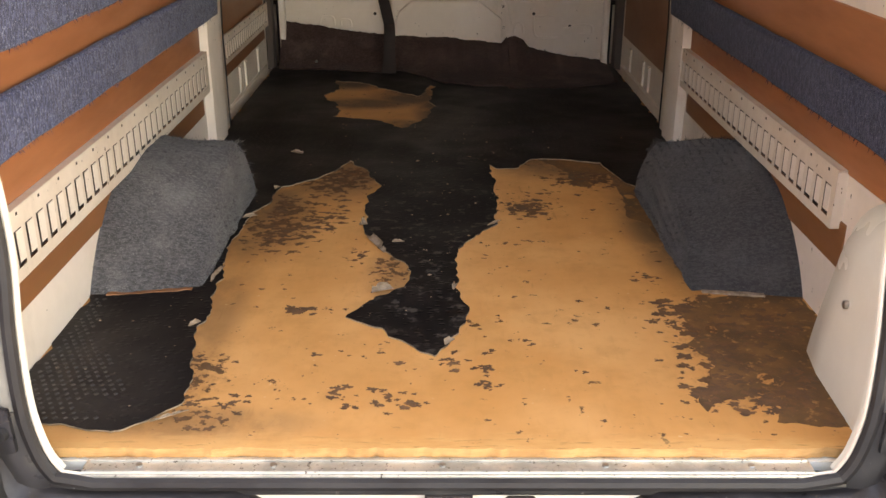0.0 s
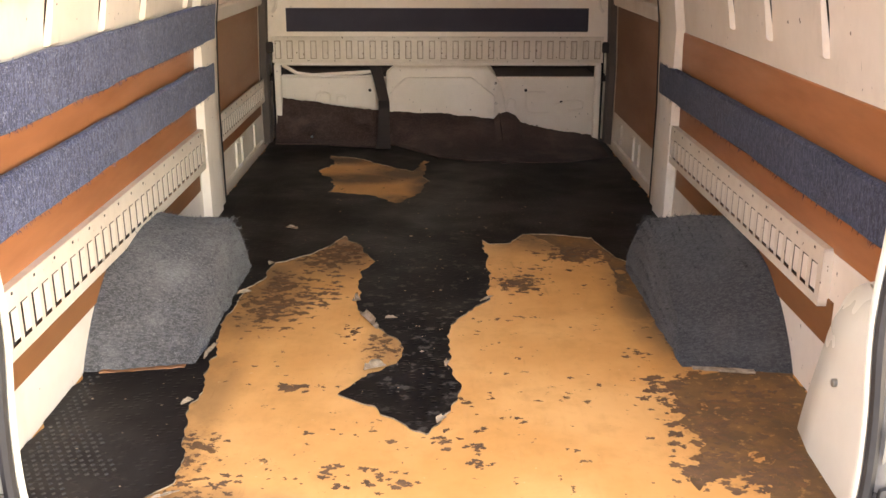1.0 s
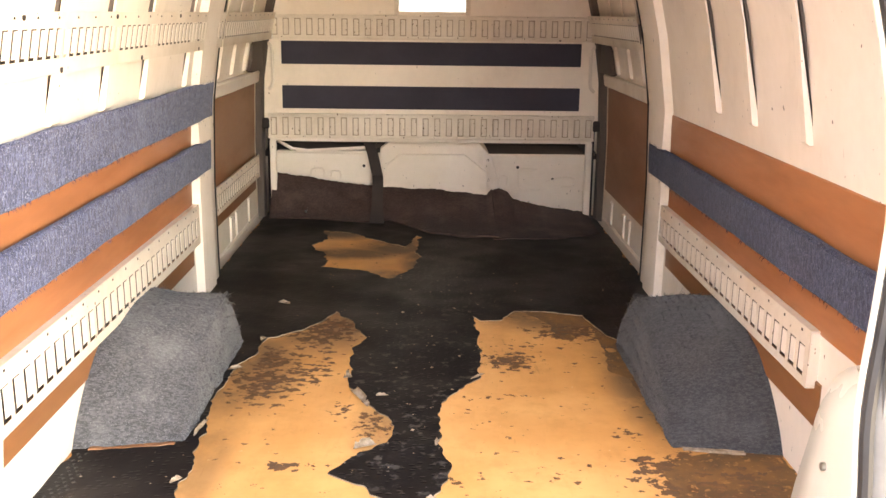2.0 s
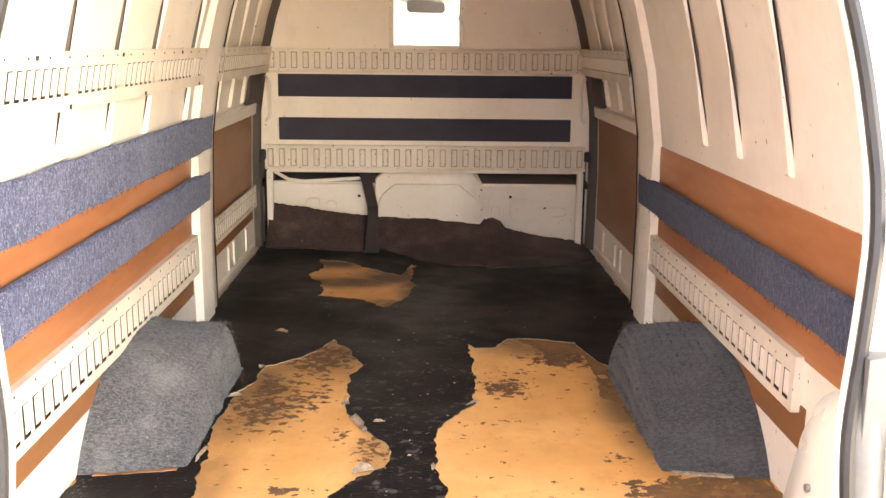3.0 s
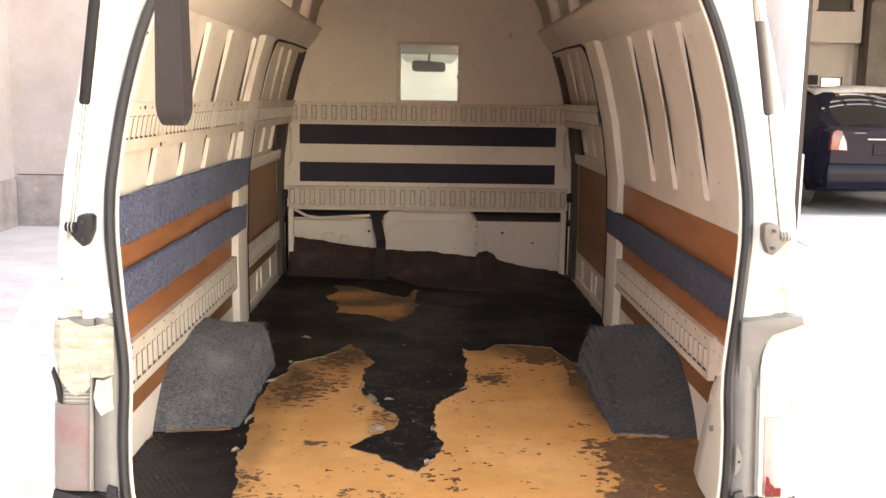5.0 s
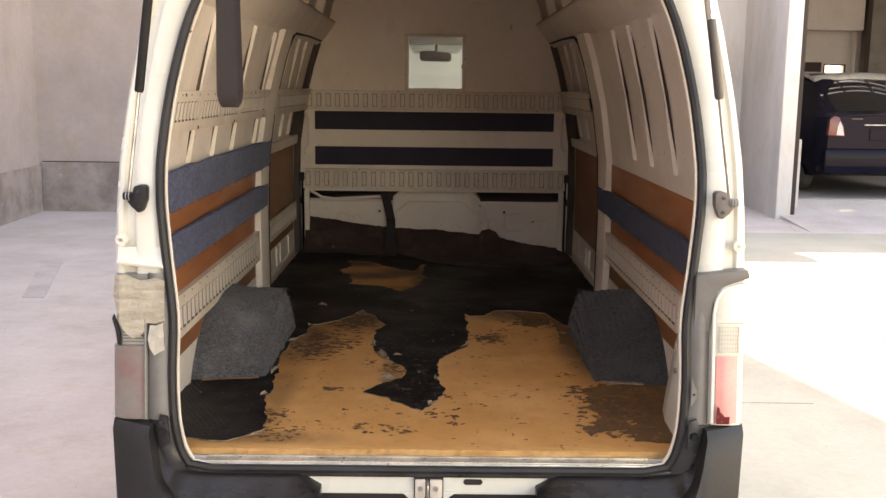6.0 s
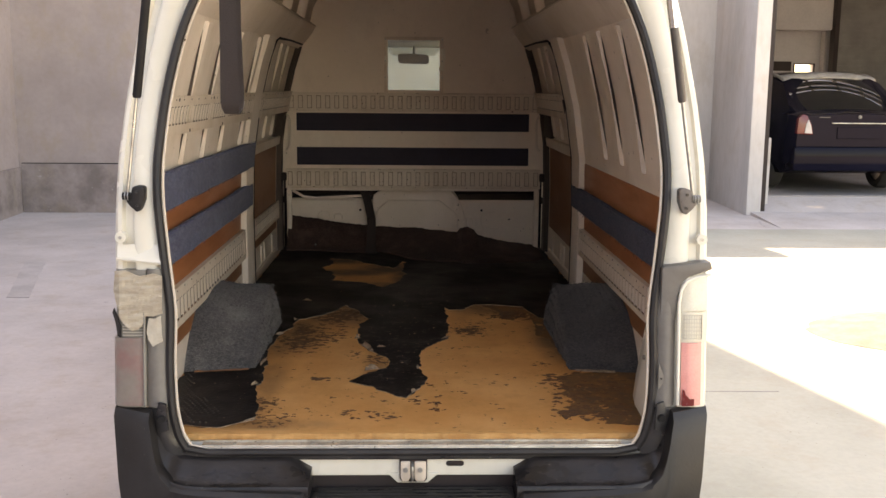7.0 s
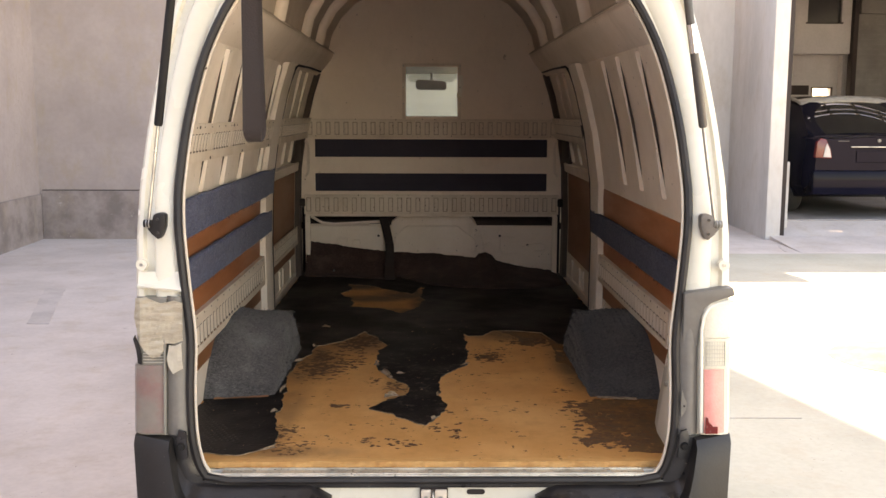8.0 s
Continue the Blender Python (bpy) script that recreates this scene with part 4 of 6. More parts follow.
        for x in steps(0.732, 0.860, 8):
            z = 1.134 + 0.012 * (x - 0.732) / 0.128
            rows.append([(-x, lean(1.19) - 0.0015, 1.19), (-x, lean(1.15) - 0.009, 1.155), (-x, lean(z) - 0.021, z + 0.006), (-x, lean(z) - 0.018, z), (-x, lean(z) + 0.012, z)])
        part("lamp_brow", loft(rows), BODY, van, "white body lip over the lamp", True)

# overhanging cap above the sound lamp
cap = prism([(0.726, 1.134), (0.80, 1.145), (0.868, 1.152), (0.875, 1.128), (0.838, 1.116), (0.806, 1.105), (0.786, 1.088), (0.776, 1.055), (0.773, 0.98), (0.748, 0.96), (0.726, 0.98)], "y", 0.014, 0.062, 0.005)
part("lamp_cap", cap, MIDTRIM, van, "grey-beige cap over the tail lamp", True)

# gas struts with their brackets and upper body details
for s in (-1, 1):
    foot = Vector((s * (0.826 if s < 0 else 0.818), 0.058, 1.335))
    head = Vector((s * (0.745 if s < 0 else 0.722), 0.085, 1.975))
    mid = foot.lerp(head, 0.43)
    strut = part("gas_strut", tube([mid, mid.lerp(head, 0.02), mid.lerp(head, 1.0), mid.lerp(head, 1.95)], [0.010, 0.0128, 0.0128, 0.0128], 12), RUBBER if s < 0 else STRUTGREY, van, "black gas strut holding the tailgate", True)
    if s > 0:
        part("strut_label", tube([mid.lerp(head, 0.58), mid.lerp(head, 0.80)], 0.0134, 12, 1.0, False), CHROME, strut, "silver label round the strut", True)
    part("piston_rod", tube([foot, mid], 0.005, 8), STEEL, strut, "bright steel rod", True)
    oval = [(s * (0.795 - dx), 1.325 + dz) for dx, dz in ((0.002, 0.038), (0.017, 0.037), (0.023, 0.030), (0.021, -0.003), (0.010, -0.033), (-0.002, -0.040), (-0.020, -0.023), (-0.032, -0.008), (-0.018, 0.012), (-0.013, 0.033))]
    br = part("strut_bracket", prism(oval, "y", 0.040, 0.075, 0.006), PLASTIC if s < 0 else BRACKET, strut, "dark strut foot bracket", True)
    part("ball_joint", tube([(s * 0.812, 0.046, 1.332), (s * 0.836, 0.046, 1.332)], 0.011, 10), RUBBER if s < 0 else CAPGREY, strut, "", True)
    for dz in (-0.02, 0.02):
        part("bolt", tube([(s * 0.795, 0.034, 1.325 + dz), (s * 0.795, 0.042, 1.325 + dz)], 0.0042, 8), GREYTRIM, strut)
    for x in (0.819, 0.827):
        part("spring_clip", tube([(s * x, 0.046, 1.318), (s * x, 0.034, 1.324), (s * x, 0.032, 1.335), (s * x, 0.040, 1.345)], 0.0016, 6), STEEL, strut)
    plug = part("body_plug", tube([(s * 0.845, 0.035, 1.213), (s * 0.845, 0.055, 1.213)], 0.016, 14), BODY, van, "round cream plug", True)
    part("plug_screw", tube([(s * 0.845, 0.031, 1.213), (s * 0.845, 0.037, 1.213)], 0.005, 8), STEEL, plug)

# tailgate, swung up over the opening
gate = loft([[(-0.72, 0.28, 2.44), (0.72, 0.28, 2.44)], [(-0.80, -0.35, 2.58), (0.80, -0.35, 2.58)], [(-0.86, -1.00, 2.68), (0.86, -1.00, 2.68)], [(-0.86, -1.25, 2.68), (0.86, -1.25, 2.68)]])
part("tailgate", thick(gate, 0.05), BODY, van, "white tailgate swung up")

# --- load bay ---
part("floor_pan", boxed(-0.835, 0.835, 0.03, 3.9, 0.50, 0.598), BODY, van, "painted steel floor pan")
zs = [0.55, 0.62, 0.8, 1.0, 1.15, 1.30, 1.38, 1.46, 1.55, 1.65, 1.75, 1.82, 1.88]
for s in (-1, 1):
    rows = [[(s * inner_x(z), y if y > 0.3 else max(0.05, lean(z) + 0.03), z) for z in zs] for y in (0.06, 0.5, 1.0, 1.5, 1.96)]
    part("side_lining", thick(loft(rows), 0.004), WHITE, van, "cream painted inner side panel", True)
    rows = [[(s * (inner_x(z) + 0.022), y, z) for z in zs] for y in (2.20, 2.7, 3.1, 3.62)]
    part("door_lining", thick(loft(rows), 0.004), WHITE, van, "cream painted inner door panel", True)
    # upright between rear panel and sliding door: folded channel
    rows = []
    for z in zs[1:]:
        x, w = inner_x(z), 0.0 if z < 1.3 else 0.03
        rows.append([(s * (x + 0.01), 1.925 - w, z), (s * (x - 0.030), 1.945 - w, z), (s * (x - 0.036), 1.975, z), (s * (x - 0.036), 2.10, z), (s * (x - 0.022), 2.115, z),
                     (s * (x - 0.022), 2.205, z), (s * (x - 0.010), 2.225, z), (s * (x + 0.03), 2.23, z)])
    part("upright", thick(loft(rows), 0.003), WHITE, van, "cream painted body pillar", True)
    # black seal along the door edge and over the door
    pts = [(s * (inner_x(z) - 0.014), 2.232, z) for z in steps(0.62, 1.80, 16)]
    pts += [(s * (inner_x(1.84) - 0.014), 2.26, 1.845), (s * (inner_x(1.88) - 0.012), 2.34, 1.885), (s * (inner_x(1.89) - 0.012), 2.8, 1.895), (s * (inner_x(1.89) - 0.012), 3.36, 1.895)]
    part("door_seal", tube(pts, 0.008, 8), RUBBER, van, "black rubber door seal", True)
    # dark shut face ahead of the sliding door
    rows = [[(s * (inner_x(z) + 0.018), 3.325, z), (s * (inner_x(z) - 0.006), 3.345, z), (s * (inner_x(z) - 0.012), 3.40, z)] for z in zs[1:]]
    part("front_door_post", thick(loft(rows), 0.004), POST, van, "dark shut face of the sliding door", True)
    # cant rail under the high roof
    rows = []
    for y in steps(0.36, 3.395, 4):
        rows.append([(s * 0.705, y, 1.868), (s * 0.690, y, 1.880), (s * 0.620, y, 1.965), (s * 0.606, y, 1.992), (s * 0.606, y, 2.004), (s * 0.615, y, 2.012), (s * 0.660, y, 2.020)])
    part("cant_rail", thick(loft(rows), 0.004), WHITE, van, "cream cant rail below the raised roof", True)

rows = []
for y in steps(0.30, 3.42, 6):
    rows.append([(x, y, z) for x, z in ROOF] + [(-x, y, z) for x, z in ROOF[::-1][1:]])
part("roof_lining", thick(loft(rows), 0.006), ROOFBOARD, van, "beige raised roof lining", True)
for y in (0.50, 1.25, 2.10, 2.70):
    pts = [(x - 0.012, y, z - 0.014) for x, z in ROOF[1:-1]] + [(0, y, ROOF[-1][1] - 0.014)] + [(-(x - 0.012), y, z - 0.014) for x, z in ROOF[1:-1][::-1]]
    part("roof_hoop", tube(pts, 0.036, 10, 0.75), WHITE, van, "cream roof hoop", True)


def wall_strip(s, y0, y1, z0, z1, off, d, wob=0.0, seed=0, n=24):
    """A board or carpet band that follows the side wall; off: how far its back stands off, d its thickness."""
    rows = []
    for y in steps(y0, y1, n):
        a = z0 + wob * noise.noise((y * 6, seed, 1)) + wob * 0.5 * noise.noise((y * 23, seed, 4))
        b = z1 + wob * noise.noise((y * 6, seed, 7)) + wob * 0.5 * noise.noise((y * 23, seed, 9))
        def at(z, o):
            return (s * (inner_x(z) - o), y, z)
        m = (a + b) / 2
        e = min(0.006, d * 0.5)
        rows.append([at(a, off), at(a, off + d - e), at(a + e, off + d), at(m, off + d + wob * 0.3), at(b - e, off + d), at(b, off + d - e), at(b, off)])
    return loft(rows, True, True)


def slotted_rail(s, y0, y1, z0, z1, slot0, slot1, pitch, wide, off, name="slotted_rail", label=""):
    """A pressed steel lashing rail: slots go through, dark shade strip behind, returned lips."""
    n = int((y1 - y0 - 0.03) / pitch)
    start = y0 + (y1 - y0 - n * pitch) / 2
    ys = [y0]
    for k in range(n):
        a = start + pitch * k + (pitch - wide) / 2
        ys += [a, a + wide]
    ys.append(y1)
    zr = [z0, slot0, slot1, z1]
    bm = bmesh.new()

    def at(z, o):
        return s * (inner_x(z) - o)
    grid = [[bm.verts.new((at(z, off), y, z)) for z in zr] for y in ys]
    for i in range(len(ys) - 1):
        for j in range(3):
            if j == 1 and i % 2 == 1:
                continue
            bm.faces.new((grid[i][j], grid[i + 1][j], grid[i + 1][j + 1], grid[i][j + 1]))
    thick(bm, 0.001)
    for za, zb in ((z0, z0 + 0.003), (z1 - 0.003, z1)):
        x = sorted((at(za, off - 0.001), at(za, 0.002)))
        box(bm, x[0], x[1], y0, y1, za, zb)
    x = sorted((at(z0, off), at(z0, 0.0)))
    box(bm, x[0], x[1], y0, y0 + 0.002, z0 + 0.004, z1 - 0.004)
    rail = part(name, bm, RAIL, van, label)
    # Added dark strip paints shade into the slots; the wall behind is pale.
    part("slot_shade_strip", wall_strip(s, y0 + 0.01, y1 - 0.01, slot0 - 0.006, slot1 + 0.006, off - 0.013, 0.003, n=4), POST, rail, "dark strip painting the shade behind the slots")
    # tongues in each slot
    for k in range(n):
        a = start + pitch * k + (pitch - wide) / 2
        gap = 0.009 if pitch < 0.05 else 0.010
        ya, yb = (a + gap, a + wide + 0.001) if s < 0 else (a - 0.001, a + wide - gap + 0.001)
        za, zb = slot0 + (0.006 if pitch < 0.05 else 0.009), slot1 - 0.003
        ring = [[(at(z, off + o), y, z) for z, o in ((za, 0.0004), (za + 0.002, 0.0018), (zb - 0.002, 0.0018), (zb, 0.0004))] for y in (ya, yb)]
        part("tongue", loft(ring, True, True), WHITE, rail)
    for k in range(int((y1 - y0) / 0.109)):
        y = y0 + 0.05 + 0.109 * k
        z = z1 - 0.011
        x = sorted((at(z, off + 0.0015), at(z, off - 0.001)))
        part("rivet_hole", boxed(x[0], x[1], y - 0.004, y + 0.004, z - 0.003, z + 0.003), DARK, rail)
    return rail


LABEL_RAIL = "cream slotted steel lashing rail, rusty at edges"
# rear left side
part("wall_board", wall_strip(-1, 0.14, 1.915, 0.955, 1.350, 0.001, 0.006), WOOD, van, "orange-brown hardboard panel")
part("wall_board_low", wall_strip(-1, 0.14, 1.90, 0.745, 0.840, 0.001, 0.006), BROWN, van, "brown hardboard panel below the rail")
for y, z in ((0.40, 1.604), (0.95, 1.604), (1.55, 1.604), (0.62, 1.497), (1.20, 1.497), (1.85, 1.497)):
    x = inner_x(z) - 0.030
    part("rail_bolt", tube([(-(x + 0.004), y, z), (-(x - 0.0015), y, z)], 0.0085, 10), DARK, van, "dark bolt head")
part("carpet_band", wall_strip(-1, 0.12, 2.085, 1.058, 1.170, 0.018, 0.020, 0.004, 3), BLUE, van, "blue-grey carpet band", True)
part("carpet_band", wall_strip(-1, 0.12, 2.115, 1.246, 1.374, 0.018, 0.020, 0.004, 5), BLUE, van, "blue-grey carpet band", True)
rng = random.Random(8)
for s, y0, y1, za, zb in ((-1, 0.13, 2.08, 1.058, 1.170), (-1, 0.13, 2.11, 1.246, 1.374), (1, 0.17, 2.11, 1.055, 1.168)):
    bm = bmesh.new()
    for k in range(420):
        y, up = rng.uniform(y0, y1), k % 3 != 0
        z = zb if up else za
        p = Vector((s * (inner_x(z) - rng.uniform(0.030, 0.040)), y, z + (-0.003 if up else 0.003)))
        d = Vector((-s * rng.uniform(-0.002, 0.005), rng.gauss(0, 0.005), rng.uniform(0.003, 0.013) * (1 if up else -1)))
        w = Vector((0, 0.0008, 0.0002))
        q = [bm.verts.new(v) for v in (p - w, p + w, p + d + Vector((-s * 0.0008, 0, 0)))]
        r = bm.verts.new(p + Vector((-s * 0.0012, 0, 0)))
        for f in ((q[0], q[1], q[2]), (q[1], r, q[2]), (r, q[0], q[2])):
            bm.faces.new(f)
    tagged(part("frayed_edge", bm, BLUE if s < 0 else SHADEBLUE, van, "frayed fibres along the carpet band"), kind="stuff")
slotted_rail(-1, 0.16, 1.925, 0.822, 0.960, 0.846, 0.920, 0.054, 0.037, 0.026, label=LABEL_RAIL)
slotted_rail(-1, 0.20, 2.22, 1.488, 1.612, 0.0 + 1.520, 1.580, 0.043, 0.028, 0.030, label=LABEL_RAIL)
for y in (0.645, 0.985, 1.325, 1.80):
    part("wall_rib", wall_strip(-1, y - 0.027, y + 0.027, 1.376, 1.86, 0.0, 0.020, n=2), WHITE, van, "cream pressed wall rib", True)
    part("rib_edge_line", wall_strip(-1, y - 0.0282, y - 0.0274, 1.38, 1.85, 0.0, 0.003, n=2), POST, van, "thin dark line along the near edge of the rib")
# rear right side
part("wall_board", wall_strip(1, 0.14, 1.915, 0.960, 1.290, 0.001, 0.006), WOOD, van, "orange-brown hardboard panel")
part("wall_board_low", wall_strip(1, 0.50, 1.90, 0.758, 0.860, 0.001, 0.006), BROWN, van, "brown hardboard panel below the rail")
part("carpet_band", wall_strip(1, 0.16, 2.115, 1.055, 1.168, 0.018, 0.020, 0.004, 11), SHADEBLUE, van, "blue carpet band, right side's shade put into its colour", True)
slotted_rail(1, 0.53, 1.965, 0.842, 0.970, 0.862, 0.930, 0.054, 0.036, 0.026, label=LABEL_RAIL)
for y in (0.65, 1.016, 1.332):
    part("wall_rib", wall_strip(1, y - 0.015, y + 0.015, 1.352, 1.862, 0.001, 0.018, n=2), WHITE, van, "cream pressed wall rib", True)
    part("rib_edge_line", wall_strip(1, y - 0.0168, y - 0.0154, 1.39, 1.85, 0.0, 0.004, 0.002, 3, n=2), POST, van, "thin dark line along the near edge of the rib")
# rounded inner corner panel behind the lamp
rows = []
for z in steps(0.60, 1.0, 14):
    k = max(0.0, (z - 0.86) / 0.14)
    w = math.sqrt(max(0.0, 1 - k * k))
    y1 = 0.14 + 0.36 * w * (0.92 + 0.08 * math.cos((z - 0.6) * 9))
    x0 = 0.828 - (0.10 - 0.03 * (z - 0.6) / 0.4) * w
    rows.append([(0.832, y1 + 0.004, z), (0.812, y1 - 0.02 * w, z), (x0 + 0.015, y1 - 0.10 * w, z), (x0, y1 - 0.20 * w, z), (x0 - 0.01, 0.06, z), (0.84, 0.05, z)])
cp = part("corner_panel", loft(rows, True, True), BODY, van, "cream bulged inner corner panel", True)
part("bolt", tube([(0.744, 0.24, 0.80), (0.734, 0.24, 0.80), (0.732, 0.24, 0.80)], [0.008, 0.008, 0.005], 12), STEEL, cp, "", True)

# sliding door section
for s in (-1, 1):
    part("wall_board", wall_strip(s, 2.25, 3.27, 0.935 if s < 0 else 0.79, 1.285, -0.020, 0.006), BROWN, van, "brown hardboard door panel")
    slotted_rail(s, 2.235, 3.385, 1.488, 1.612, 1.520, 1.580, 0.043, 0.028, 0.030, label=LABEL_RAIL)
    part("door_ledge", wall_strip(s, 2.24, 3.25, 1.290, 1.345, -0.020, 0.030), WHITE, van, "rounded cream ledge of the door", True)
    for y in (2.42, 2.69, 2.97):
        part("wall_rib", wall_strip(s, y - 0.018, y + 0.018, 1.36, 1.87, -0.022, 0.018, n=2), WHITE, van, "cream pressed wall rib", True)
    for y in (2.36, 2.66, 2.78, 3.08):
        part("door_rib", wall_strip(s, y - 0.022, y + 0.022, 0.66, 0.765, -0.022, 0.012, n=2), WHITE, van, "cream pressed door rib", True)
    part("door_rail_low", wall_strip(s, 2.24, 3.27, 0.625, 0.655, -0.022, 0.012, n=2), WHITE, van)
for s in (-1, 1):
    x = inner_x(1.40)
    cover = prism([(3.375, 1.485), (3.13, 1.485), (3.07, 1.455), (3.06, 1.40), (2.99, 1.360), (3.05, 1.347), (3.20, 1.347), (3.375, 1.347)], "x", min(s * (x + 0.02), s * (x - 0.004)), max(s * (x + 0.02), s * (x - 0.004)), 0.005)
    part("latch_cover", cover, POST, van, "dark brown latch cover of the door", True)
    for k in range(5):
        z = 1.47 + 0.075 * k
        part("pillar_slot", wall_strip(s, 1.915, 1.921, z, z + 0.03, 0.004, 0.02, n=2), DARK, van, "dark slot in the pillar")
part("wall_board_low", wall_strip(-1, 2.25, 3.27, 0.775, 0.845, -0.020, 0.006), BROWN, van, "dark brown hardboard panel below the rail")
slotted_rail(-1, 2.24, 3.28, 0.838, 0.945, 0.855, 0.915, 0.043, 0.028, 0.004, label=LABEL_RAIL)

# wheel arch boxes under carpet
WALL_ARC = [(0.665, 0.618), (0.70, 0.665), (0.76, 0.722), (0.83, 0.772), (0.92, 0.812), (1.05, 0.835), (1.20, 0.838), (1.33, 0.825), (1.42, 0.76), (1.46, 0.618)]
EDGE_ARC = [(0.705, 0.618), (0.765, 0.648), (0.845, 0.682), (0.94, 0.722), (1.05, 0.766), (1.15, 0.800), (1.25, 0.818), (1.335, 0.806), (1.42, 0.725), (1.46, 0.618)]
for s in (-1, 1):
    rows = []
    for u in steps(0, 1, 10):
        row = []
        for (ya, za), (yb, zb) in zip(rounded(WALL_ARC, 3), rounded(EDGE_ARC, 3)):
            y, z, x = ya + (yb - ya) * u ** 1.3, za + (zb - za) * u ** 1.3, 0.834 - 0.222 * u
            w = 0.010 * noise.noise((x * 9, y * 7, s * 3)) + 0.0015 * noise.noise((x * 34, y * 34, s))
            row.append((s * x, y + w * (z > 0.63), z + (w if z > 0.63 else 0)))
        rows.append(row)
    for q in (0.12, 0.3, 0.5, 0.75, 1.0):
        row = []
        for y, z in rounded(EDGE_ARC, 3):
            zz = 0.618 + (z - 0.618) * (1 - q ** 1.3)
            x = 0.612 - 0.036 * math.sqrt(1 - (1 - q) ** 2) + (0.008 * noise.noise((y * 10, zz * 10, s)) if q < 1 else 0.012 * noise.noise((y * 14, 0, s)))
            row.append((s * x, y - 0.006 * math.sin(q * 3), zz))
        rows.append(row)
    cover = loft(rows)
    rng = random.Random(40 + s)
    pile = bmesh.new()
    faces = [f for f in cover.faces if f.calc_area() > 1e-6]
    weights = np.cumsum([f.calc_area() for f in faces])
    for k in range(5200):
        f = faces[min(len(faces) - 1, int(np.searchsorted(weights, rng.random() * weights[-1])))]
        ca, cb, cc = rng.random(), rng.random(), rng.random()
        v = [q.co for q in f.verts]
        p = (v[0] * ca + v[1] * cb + v[2] * cc + v[-1] * (1 - cc)) / (ca + cb + 1)
        n = f.normal if (p + f.normal * 0.01 - Vector((s * 0.80, 1.05, 0.60))).length > (p - Vector((s * 0.80, 1.05, 0.60))).length else -f.normal
        long = rng.uniform(0.002, 0.006) if rng.random() < 0.93 else rng.uniform(0.008, 0.018)
        d = (n + Vector((rng.gauss(0, 0.6), rng.gauss(0, 0.6), rng.gauss(0, 0.6)))) * long
        w = d.cross(Vector((rng.gauss(0, 1), rng.gauss(0, 1), rng.gauss(0, 1)))).normalized() * 0.0009
        pile.faces.new([pile.verts.new(q) for q in (p - w, p + w, p + d)])
    # frayed fold along the inner edge, thickest half way down
    fold = [Vector((s * 0.604, y, z)) for y, z in rounded(EDGE_ARC, 3) if y < 1.40]
    for k in range(380):
        i = rng.randrange(len(fold) - 1)
        p = fold[i].lerp(fold[i + 1], rng.random()) + Vector((rng.gauss(0, 0.008), rng.gauss(0, 0.006), rng.gauss(0, 0.006)))
        d = Vector((-s * rng.uniform(0.2, 1.0), rng.gauss(0, 0.7), rng.gauss(0.2, 0.8))) * rng.uniform(0.004, 0.016)
        w = d.cross(Vector((rng.gauss(0, 1), rng.gauss(0, 1), rng.gauss(0, 1)))).normalized() * 0.0012
        pile.faces.new([pile.verts.new(q) for q in (p - w, p + w, p + d)])
    arch = part("wheel_arch_cover", cover, GREY if s < 0 else SHADEGREY, van, "wheel arch boxed in under flecked grey-blue carpet" if s < 0 else "wheel arch boxed in under grey carpet, shade put into its colour", True)
    tagged(part("fuzz", pile, GREY if s < 0 else SHADEGREY, arch, "frayed carpet fibres"), kind="stuff")

# torn feet of the arch carpets
for s, mat_, tag in ((-1, BROWN, "torn orange-brown foot of the arch board"), (1, FLEECE, "pale torn foot of the arch carpet")):
    rows = []
    for x in steps(0.60, 0.79 if s < 0 else 0.74, 24):
        w = 0.006 * noise.noise((x * 40, s, 2))
        h = max(0.0022 if s < 0 else 0.0006, 0.003 + 0.005 * noise.noise((x * 25, s * 3, 8)))
        y = (0.702 if s < 0 else 0.694) - (x - 0.60) * 0.17
        rows.append([(s * x, y, 0.6205), (s * x, y - 0.007 + w, 0.6215), (s * x, y - 0.005 + w, 0.622 + h), (s * x, y + 0.01, 0.622 + h)])
    part("arch_foot", loft(rows, True, True), mat_, van, tag)

# bulkhead
BY = 3.40
outline_b = [(0.828, 1.10), (0.828, 1.50), (0.80, 1.70), (0.77, 1.86), (0.74, 1.98), (0.70, 2.10), (0.64, 2.22), (0.55, 2.31), (0.40, 2.39), (0.20, 2.425)]
full = outline_b + [(-x, z) for x, z in outline_b[::-1]]
hole = [(-0.163, 1.622), (0.163, 1.622), (0.163, 1.930), (-0.163, 1.930)]
pts = full + hole
edges = [(i, (i + 1) % len(full)) for i in range(len(full))] + [(len(full) + i, len(full) + (i + 1) % 4) for i in range(4)]
vv, _, ff, _, _, _ = delaunay_2d_cdt([Vector(p) for p in pts], edges, [], 0, 1e-5)
bm = bmesh.new()
bv = [bm.verts.new((v.x, BY, v.y)) for v in vv]
for f in ff:
    c = (sum(vv[i].x for i in f) / 3, sum(vv[i].y for i in f) / 3)
    if inside(c, full) and not inside(c, hole):
        bm.faces.new([bv[i] for i in f])
bulk = part("bulkhead", thick(bm, 0.012), BOARD, van, "beige painted bulkhead board with small window")
frame_bm = bmesh.new()
for a in ((-0.182, 0.182, BY - 0.020, BY + 0.014, 1.926, 1.946), (-0.182, -0.160, BY - 0.020, BY + 0.014, 1.606, 1.926), (0.160, 0.182, BY - 0.020, BY + 0.014, 1.606, 1.926)):
    box(frame_bm, *a, 0.003)
part("window_frame", frame_bm, RAIL, bulk, "grey-beige bulkhead window frame")
